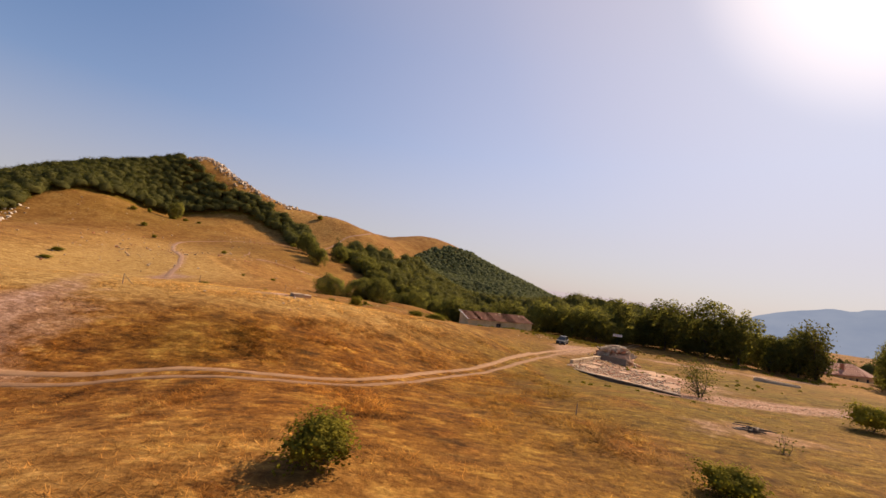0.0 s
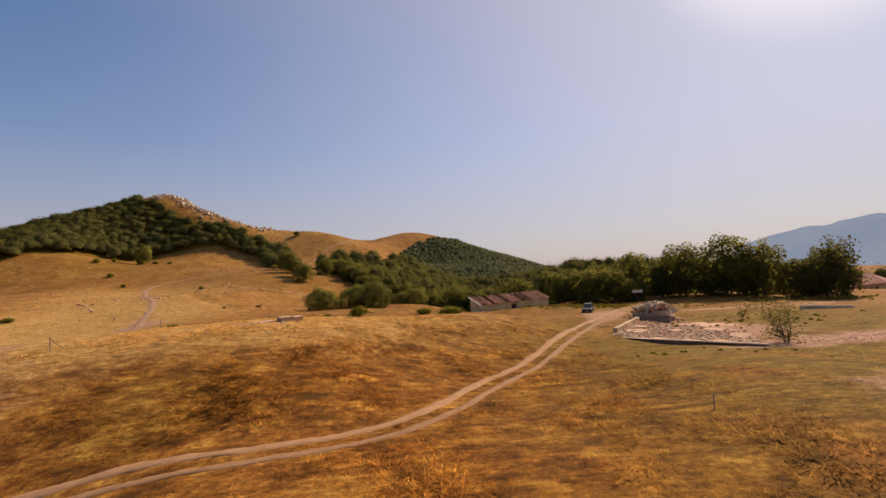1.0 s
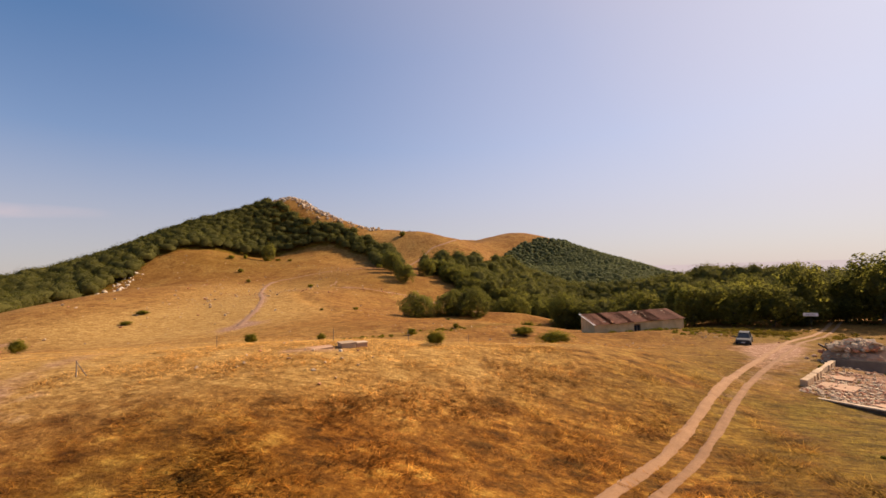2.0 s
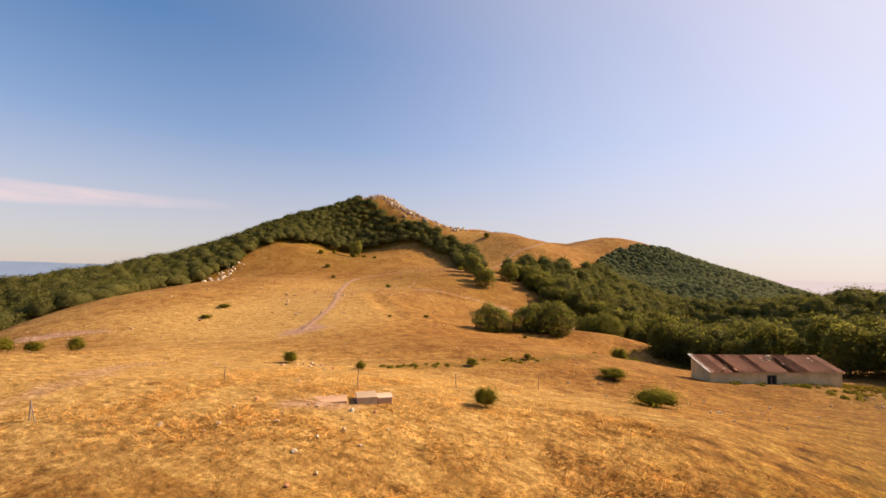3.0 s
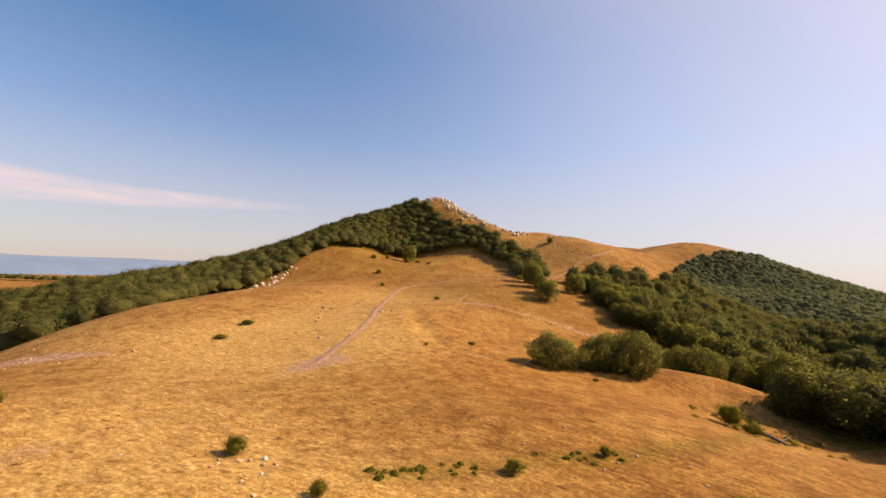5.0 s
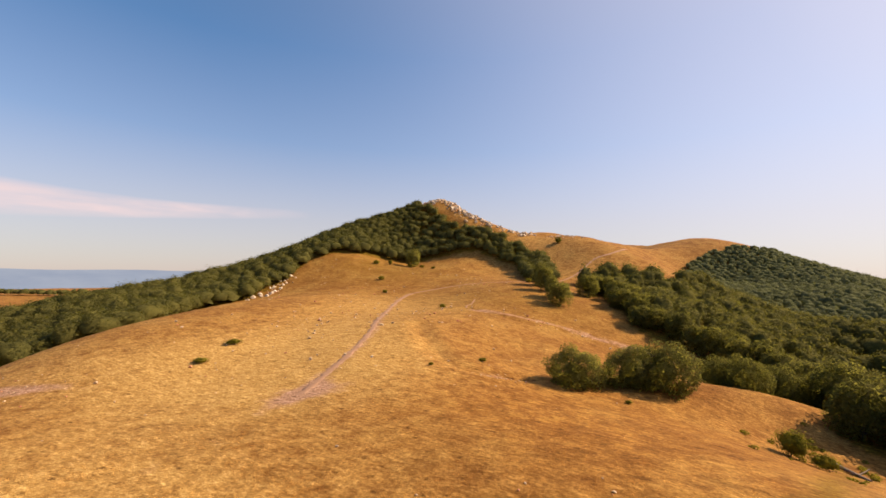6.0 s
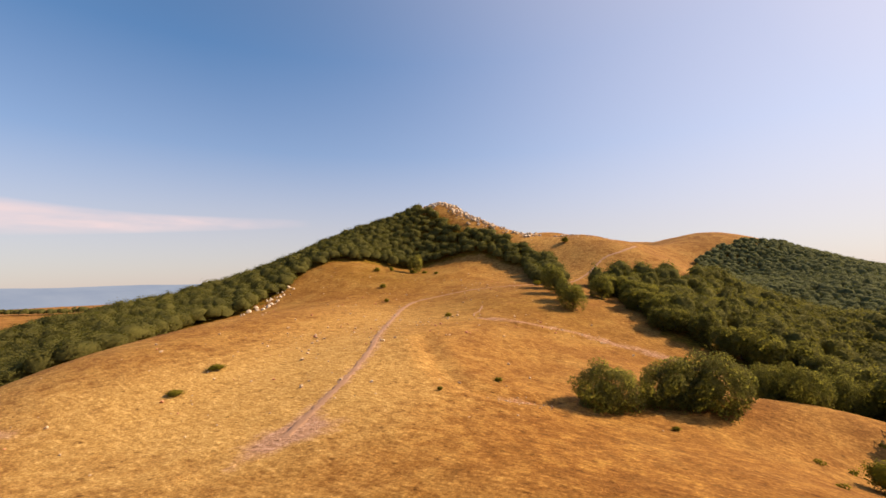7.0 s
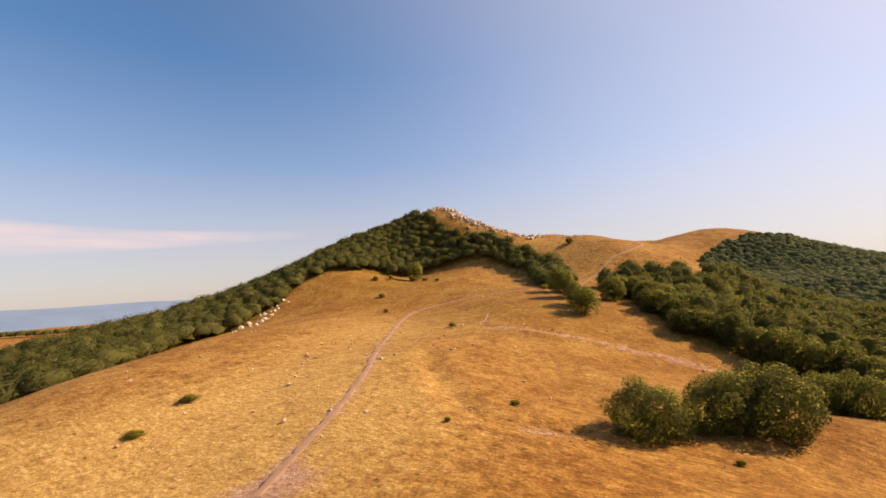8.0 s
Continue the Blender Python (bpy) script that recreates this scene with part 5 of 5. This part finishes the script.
for x, y, h, lean in ((-26.3, 53.4, 1.0, 0.05), (-16.7, 56.6, 1.2, 0.04), (-11.2, 62.5, 1.1, -0.05), (-6.5, 73.1, 1.0, 0.03), (13.3, 28.3, 0.7, 0.05)):
    p = thing("fence_post", Matrix.Translation((x, y, zg(x, y))), "thin weathered wooden fence post in dry grass", "post", "old fence posts")
    part("stake", rod((0, 0, -0.3), (lean, lean * 0.6, h), 0.035, 0.028, 7), WOOD_GREY, p)
x, y = -28.2, 42.8
gatepost = thing("fence_post", Matrix.Translation((x, y, zg(x, y))), "weathered fence post with a fallen slanting rail", "post", "old fence posts")
part("stake", rod((0, 0, -0.3), (0.05, 0, 1.05), 0.045, 0.04, 7), WOOD_GREY, gatepost)
part("rail", rod((0.05, 0, 0.95), (1.2, -0.3, 0.15), 0.03, 0.025, 7), WOOD_GREY, gatepost)

logs = thing("log_pile", Matrix.Translation((26.9, 30.4, zg(26.9, 30.4))) @ Matrix.Rotation(radians(8), 4, "Z"), "low heap of dark dead branches and planks", "wood pile")
for k in range(26):
    a, ln = pick.gauss(0, 0.6), pick.uniform(0.4, 1.5)
    c = Vector((pick.gauss(0, 0.8), pick.gauss(0, 0.4), 0.06 + 0.25 * abs(pick.gauss(0, 0.5))))
    d = Vector((math.cos(a), math.sin(a), pick.uniform(-0.05, 0.08))) * ln / 2
    part("branch", rod(c - d, c + d, pick.uniform(0.03, 0.08), 0.03, 6), BARK if k % 3 else WOOD_GREY, logs)

x, y = 6.6, 133.2
log = thing("fallen_trunk", Matrix.Translation((x, y, zg(x, y))), "bare bleached fallen tree trunk in the hollow", "log")
part("trunk", rod((-1.9, 2.6, 0.45), (1.7, -2.2, 0.2), 0.3, 0.2, 9), WOOD_GREY, log)
part("branch", rod((0.8, -1.0, 0.3), (2.2, 0.4, 0.9), 0.12, 0.05, 7), WOOD_GREY, log)
part("branch", rod((-1.0, 1.4, 0.4), (-2.2, 0.6, 1.1), 0.11, 0.04, 7), WOOD_GREY, log)


# ---- thin trees and dead shrubs by the ruin ----
def bare_tree(x, y, tall, radius, seed, label, sprays, size, leaf):
    r = np.random.default_rng(seed)
    t = thing("thin_tree", Matrix.Translation((x, y, zg(x, y))), label, "tree")
    bm, tips = bmesh.new(), []
    for k in range(4 if tall < 5 else 3):
        a = r.uniform(0, 6.28)
        p, d, w = Vector((0.1 * math.cos(a), 0.1 * math.sin(a), -0.2)), Vector((0.35 * math.cos(a), 0.35 * math.sin(a), 1)).normalized(), 0.02 * tall
        for j in range(6):
            q = p + d * tall * 0.17
            rod(p, q, w, w * 0.75, 6, bm)
            for _ in range(2):
                b = r.uniform(0, 6.28)
                e = q + Vector((math.cos(b) * radius * 0.45, math.sin(b) * radius * 0.45, tall * 0.12))
                rod(q, e, w * 0.45, w * 0.12, 5, bm)
                tips.append(e[:])
            d = (d + Vector((r.normal(0, 0.18), r.normal(0, 0.18), 0.05))).normalized()
            p, w = q, w * 0.75
            tips.append(q[:])
    part("branches", bm, BARK, t)
    tips = np.array(tips)
    c = tips[r.integers(0, len(tips), sprays)] + r.normal(0, radius * 0.16, (sprays, 3))
    c[:, 2] = np.maximum(c[:, 2], 0.25)
    part_mesh("foliage", quads_mesh("foliage", kites(r, c, r.normal(0, 1, (sprays, 3)), size), leaf), t)
    return t


bare_tree(35.1, 48.9, 3.9, 2.7, 71, "airy grey-green tree beside the foundation", 1500, 0.09, LEAF_PALE)
bare_tree(25.0, 25.0, 1.3, 0.9, 72, "dead brown shrub in the dry grass", 60, 0.08, LEAF_PALE)
bare_tree(49.0, 73.0, 2.6, 1.4, 74, "sparse grey shrub behind the foundation", 160, 0.12, LEAF_PALE)
bare_tree(103.5, 108.5, 12.0, 5.2, 75, "sparse pale half-dead beech in the row", 2200, 0.34, LEAF_PALE)

snag = thing("dead_tree", Matrix.Translation((-107.5, 71.5, zg(-107.5, 71.5) - 0.1)) @ Matrix.Scale(0.6, 4), "bleached bare dead tree leaning by an earth bank", "tree")
part("trunk", rod((0, 0, -0.3), (-0.9, -0.4, 2.6), 0.22, 0.14, 8), WOOD_PALE, snag)
for a, b in (((-0.9, -0.4, 2.6), (-0.4, -0.9, 4.6)), ((-0.9, -0.4, 2.6), (-2.2, -0.2, 4.0)), ((-0.5, -0.2, 1.5), (1.2, 0.3, 2.7)), ((-0.4, -0.9, 4.6), (0.3, -0.8, 5.5)), ((0, 0, 0.3), (-2.4, 0.6, 0.4))):
    part("branch", rod(a, b, 0.11, 0.04, 6), WOOD_PALE, snag)

# ---- rocks on the hill ----
crest = spline([(-222, 358), (-206, 367), (-191, 369), (-174, 360), (-152, 356), (-134, 354), (-122, 360)], 2.0)
r3 = random.Random(8)
top_rocks, top_sizes = [], []
for _ in range(520):
    c = crest[min(len(crest) - 1, int(abs(r3.gauss(0, 0.55)) * len(crest)))]
    top_rocks.append((c[0] + r3.gauss(0, 4), c[1] - abs(r3.gauss(0, 6)) + 2))
    top_sizes.append(r3.choice((0.7, 1.0, 1.5, 2.2, 3.0)) * r3.uniform(0.7, 1.2))
for _ in range(90):
    top_rocks.append((-140 + r3.gauss(0, 14), 500 + r3.gauss(0, 25)))
    top_sizes.append(r3.uniform(0.8, 2.4))
scatter("summit_rocks", top_rocks, top_sizes, 610, [CRAG, CRAG, LIMESTONE], "weathered pale limestone crags along the summit ridge", "rocks", 0.2, 0.9, 2)
boulder_meshes = [stone_mesh("boulder", 620 + k, CRAG, 0.8) for k in range(5)]
for k in range(46):
    f = r3.uniform(0, 1)
    x, y = -194 - 20 * f + r3.gauss(0, 2.2), 187 + 36 * f + r3.gauss(0, 3.0)
    s = r3.choice((1.0, 1.4, 2.0, 3.2)) * r3.uniform(0.45, 0.8) if k > 2 else 2.8
    b = new("boulder", boulder_meshes[k % 5])
    b.matrix_basis = Matrix.Translation((x, y, zg(x, y) + 0.18 * s)) @ Matrix.Rotation(r3.uniform(0, 6.28), 4, "Z") @ Matrix.Scale(s, 4)
    tagged(b, "pale limestone boulder at the edge of the wood", "boulder", "boulders of the outcrop")
loose, loose_s = [], []
for cx, cy, sx, sy, n in ((-120, 220, 45, 40, 170), (-85, 130, 30, 30, 90), (-92, 150, 16, 28, 260), (-45, 197, 18, 3.5, 70), (-125, 255, 35, 20, 110), (-39, 125.5, 2.5, 1.6, 50), (-30, 67.5, 3, 2.5, 30), (-10, 86, 8, 3, 40), (-195, 240, 14, 12, 40), (-100, 78, 7, 3, 40), (10, 75, 5, 4, 25), (29, 93, 3, 2, 30), (-16, 51, 4, 4, 26), (-150, 330, 25, 15, 60)):
    for _ in range(n):
        loose.append((cx + r3.gauss(0, sx), cy + r3.gauss(0, sy)))
        loose_s.append(r3.uniform(0.12, 0.45) * (2.6 if cy > 145 and r3.random() < 0.4 else 1))
scatter("field_stones", loose, loose_s, 640, [LIMESTONE, LIMESTONE, CONCRETE, BRICK], "small pale stones lying in the grazed grass", "stones")
for k, (x, y, s) in enumerate(((-21.2, 45.1, 0.35), (-18.5, 46.4, 0.3), (-13.7, 51.5, 0.35), (9.0, 74.2, 0.4), (-30.8, 68.9, 0.5), (-61, 117.4, 0.7))):
    b = new("stone", boulder_meshes[k % 5])
    b.matrix_basis = Matrix.Translation((x, y, zg(x, y) + 0.12 * s)) @ Matrix.Rotation(k, 4, "Z") @ Matrix.Scale(s, 4)
    tagged(b, "single pale stone lying in dry meadow grass", "stone")

# ---- weeds: green plants along the ditch, round the ruin and the barn ----
rw = np.random.default_rng(14)
spots = []
for _ in range(46):
    p = ditch_line[rw.integers(0, len(ditch_line) // 3)] + rw.normal(0, 0.7, 2)
    spots.append((*p, rw.uniform(0.1, 0.4)))
for cx, cy, sx, sy, n, top in ((50, 68, 6, 5, 26, 0.45), (36, 68, 5, 6, 22, 0.35), (24, 95, 7, 1.6, 40, 0.6), (27, 47, 3, 3, 8, 0.25), (21, 46.5, 1.5, 0.5, 8, 0.35), (6, 135, 4, 5, 40, 0.8), (95, 105, 12, 3, 50, 0.9)):
    for _ in range(n):
        spots.append((cx + rw.normal(0, sx), cy + rw.normal(0, sy), rw.uniform(0.3, 1.0) * top))
weed = []
for x, y, r in spots:
    n = int(30 + 90 * min(r, 1))
    w = rw.normal(0, 1, (n, 3))
    w[:, 2] = np.abs(w[:, 2])
    w /= np.linalg.norm(w, axis=1)[:, None]
    weed.append(kites(rw, np.array([x, y, zg(x, y)]) + w * np.array([r, r, r * 0.8]) * rw.uniform(0.5, 1, (n, 1)), w, 0.06 + 0.09 * r))
tagged(new("weeds", quads_mesh("weeds", np.concatenate(weed), LEAF_BUSH)), "clumps of green weeds in the dry meadow", "weeds", kind="stuff")
rank = []
for cx, cy, sx, sy, n, top in ((40, 103, 8, 3.5, 420, 0.75), (31, 98, 4, 2, 90, 0.5)):
    for _ in range(n):
        x, y, r = cx + rw.normal(0, sx), cy + rw.normal(0, sy), rw.uniform(0.35, 1.0) * top
        if near_line(np.array([x]), np.array([y]), road_line)[0] < 2.2:
            continue
        k = int(25 + 60 * r)
        w = rw.normal(0, 1, (k, 3))
        w[:, 2] = np.abs(w[:, 2]) + 0.2
        w /= np.linalg.norm(w, axis=1)[:, None]
        rank.append(kites(rw, np.array([x, y, zg(x, y)]) + w * np.array([r, r, r * 0.7]) * rw.uniform(0.4, 1, (k, 1)), w, 0.05 + 0.07 * r))
tagged(new("rank_grass", quads_mesh("rank_grass", np.concatenate(rank), LEAF_RANK)), "tall yellow-green rank grass on the bank", "grass", kind="stuff")


# ---- far ranges at the horizon ----
def far_range(name, centre_az, spread, dist, top, seed, material, label):
    """A long ridge standing far off along a bearing (degrees right of +y)."""
    n, verts, faces = 90, [], []
    for k in range(n + 1):
        f = k / n
        a = radians(centre_az + (f - 0.5) * spread)
        env = math.sin(math.pi * f) ** 0.6
        h = top * env * (0.55 + 0.8 * float(fbm(f * 9 + seed, seed * 1.7, 4)))
        for dd, z in ((0, -150), (350, -150 + (h + 150) * 0.75), (650, h), (1000, -150)):
            verts.append((math.sin(a) * (dist + dd), math.cos(a) * (dist + dd), z))
    for k in range(n):
        for j in range(3):
            faces.append((k * 4 + j, k * 4 + j + 1, k * 4 + 5 + j, k * 4 + 4 + j))
    return tagged(new(name, mesh_of(name, verts, faces, material, True)), label, "hills", kind="structure")


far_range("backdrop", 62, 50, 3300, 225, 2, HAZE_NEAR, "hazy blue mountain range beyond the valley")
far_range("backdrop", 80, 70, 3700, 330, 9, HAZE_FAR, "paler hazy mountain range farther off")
# the next two are added bands: glowing horizon haze that hides the far ground
far_range("backdrop", 2, 62, 2500, 10, 6, HAZE_PALE, "pale glowing band painted as horizon haze")
far_range("backdrop", 170, 170, 2500, 10, 7, HAZE_PALE, "pale glowing band painted as horizon haze")
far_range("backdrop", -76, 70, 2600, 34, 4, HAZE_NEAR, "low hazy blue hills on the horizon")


def thin_cloud():
    n, m, verts, faces, thick = 60, 10, [], [], []
    for j in range(m + 1):
        for k in range(n + 1):
            f = k / n
            low, top = 4.9 + 2.2 * f**3 + 0.25 * math.sin(9 * f), 9.3 - 1.5 * f**4 + 0.35 * math.sin(13 * f + 1)
            az, el = radians(-128 + 80 * f), radians(low + (top - low) * j / m)
            verts.append((4400 * math.sin(az) * math.cos(el), 4400 * math.cos(az) * math.cos(el), 4400 * math.sin(el)))
            thick.append(math.sin(math.pi * j / m) ** 0.8 * min(1, (1 - f) * 4.5) * min(1, f * 4))
    for j in range(m):
        for k in range(n):
            a = j * (n + 1) + k
            faces.append((a, a + 1, a + n + 2, a + n + 1))
    me = mesh_of("cloud", verts, faces, cloud_material(), True)
    layer = me.color_attributes.new("thickness", "FLOAT_COLOR", "POINT")
    layer.data.foreach_set("color", np.repeat(np.array(thick)[:, None], 4, 1).astype(np.float32).ravel())
    return tagged(new("backdrop", me), "thin pinkish veil of high cloud over the horizon", "cloud", kind="structure")


thin_cloud()
hedge_places = np.array([(-1245 + 4.0 * k + 5 * math.sin(1.7 * k), 250 + 4.5 * k + 6 * math.sin(2.9 * k)) for k in range(130)])
woodland("far_hedge", hedge_places, 12, 1.0, 36, "dark distant line of trees beyond a golden field", (12, 17), (7, 11))


# ---- meadow grass ----
def grass(name, count, box_xy, blade, seed, label):
    r = np.random.default_rng(seed)
    x0, x1, y0, y1 = box_xy
    x, y = r.uniform(x0, x1, count), r.uniform(y0, y1, count)
    near = near_line(x, y, np.array([(2, -2), (0, 20), (-1, 45), (-20, 75)]))
    keep = r.uniform(0, 1, count) < np.clip(1.2 - near / 60, 0.0, 1) * np.clip((112 - y) / 45, 0, 1)
    cov = cover(x, y)
    keep &= r.uniform(0, 1, count) > cov[:, 0] * 1.3 - 0.1
    rut = near_line(x, y, road_line)
    keep &= ~((rut > 0.3) & (rut < 1.25))
    x, y, cov = x[keep], y[keep], cov[keep]
    z = height(x, y)
    n, per = len(x), 3
    tall = blade * (0.35 + 1.1 * np.clip(fbm(x / 3.2, y / 3.2) * 2 - 0.6, 0, 1)) * r.uniform(0.6, 1.3, n)
    quads = []
    for k in range(per):
        a = r.uniform(0, 2 * np.pi, n)
        lean = r.uniform(0.9, 2.0, n) * tall
        w = tall * r.uniform(0.035, 0.075, n)
        bx, by = x + r.normal(0, 0.10, n), y + r.normal(0, 0.10, n)
        dx, dy = np.cos(a), np.sin(a)
        sx, sy = -dy * w, dx * w
        hh = tall * r.uniform(0.22, 0.5, n)
        quads.append(np.stack([np.c_[bx + sx, by + sy, z - 0.03], np.c_[bx - sx, by - sy, z - 0.03],
                               np.c_[bx + dx * lean - sx * 0.5, by + dy * lean - sy * 0.5, z + hh], np.c_[bx + dx * lean + sx * 0.5, by + dy * lean + sy * 0.5, z + hh * 0.96]], 1))
    e = 0.6
    slope = np.stack([(height(x - e, y) - height(x + e, y)) / (2 * e), (height(x, y - e) - height(x, y + e)) / (2 * e), np.ones(n)], -1)
    soft = np.concatenate([slope + r.normal(0, 0.22, (n, 3)) for _ in range(per)])
    soft /= np.linalg.norm(soft, axis=1)[:, None]
    me = quads_mesh(name, np.concatenate(quads), GRASS, soft)
    layer = me.color_attributes.new("cover", "FLOAT_COLOR", "POINT")
    layer.data.foreach_set("color", np.repeat(np.tile(cov, (per, 1)), 4, axis=0).astype(np.float32).ravel())
    return tagged(new(name, me), label, "grass", kind="stuff")


grass("meadow_grass", 170000, (-60, 50, -8, 120), 0.19, 3, "tufts of dry golden meadow grass")
grass("meadow_grass", 26000, (-30, 16, 20, 62), 0.34, 5, "taller straw tussocks on the rusty mound")
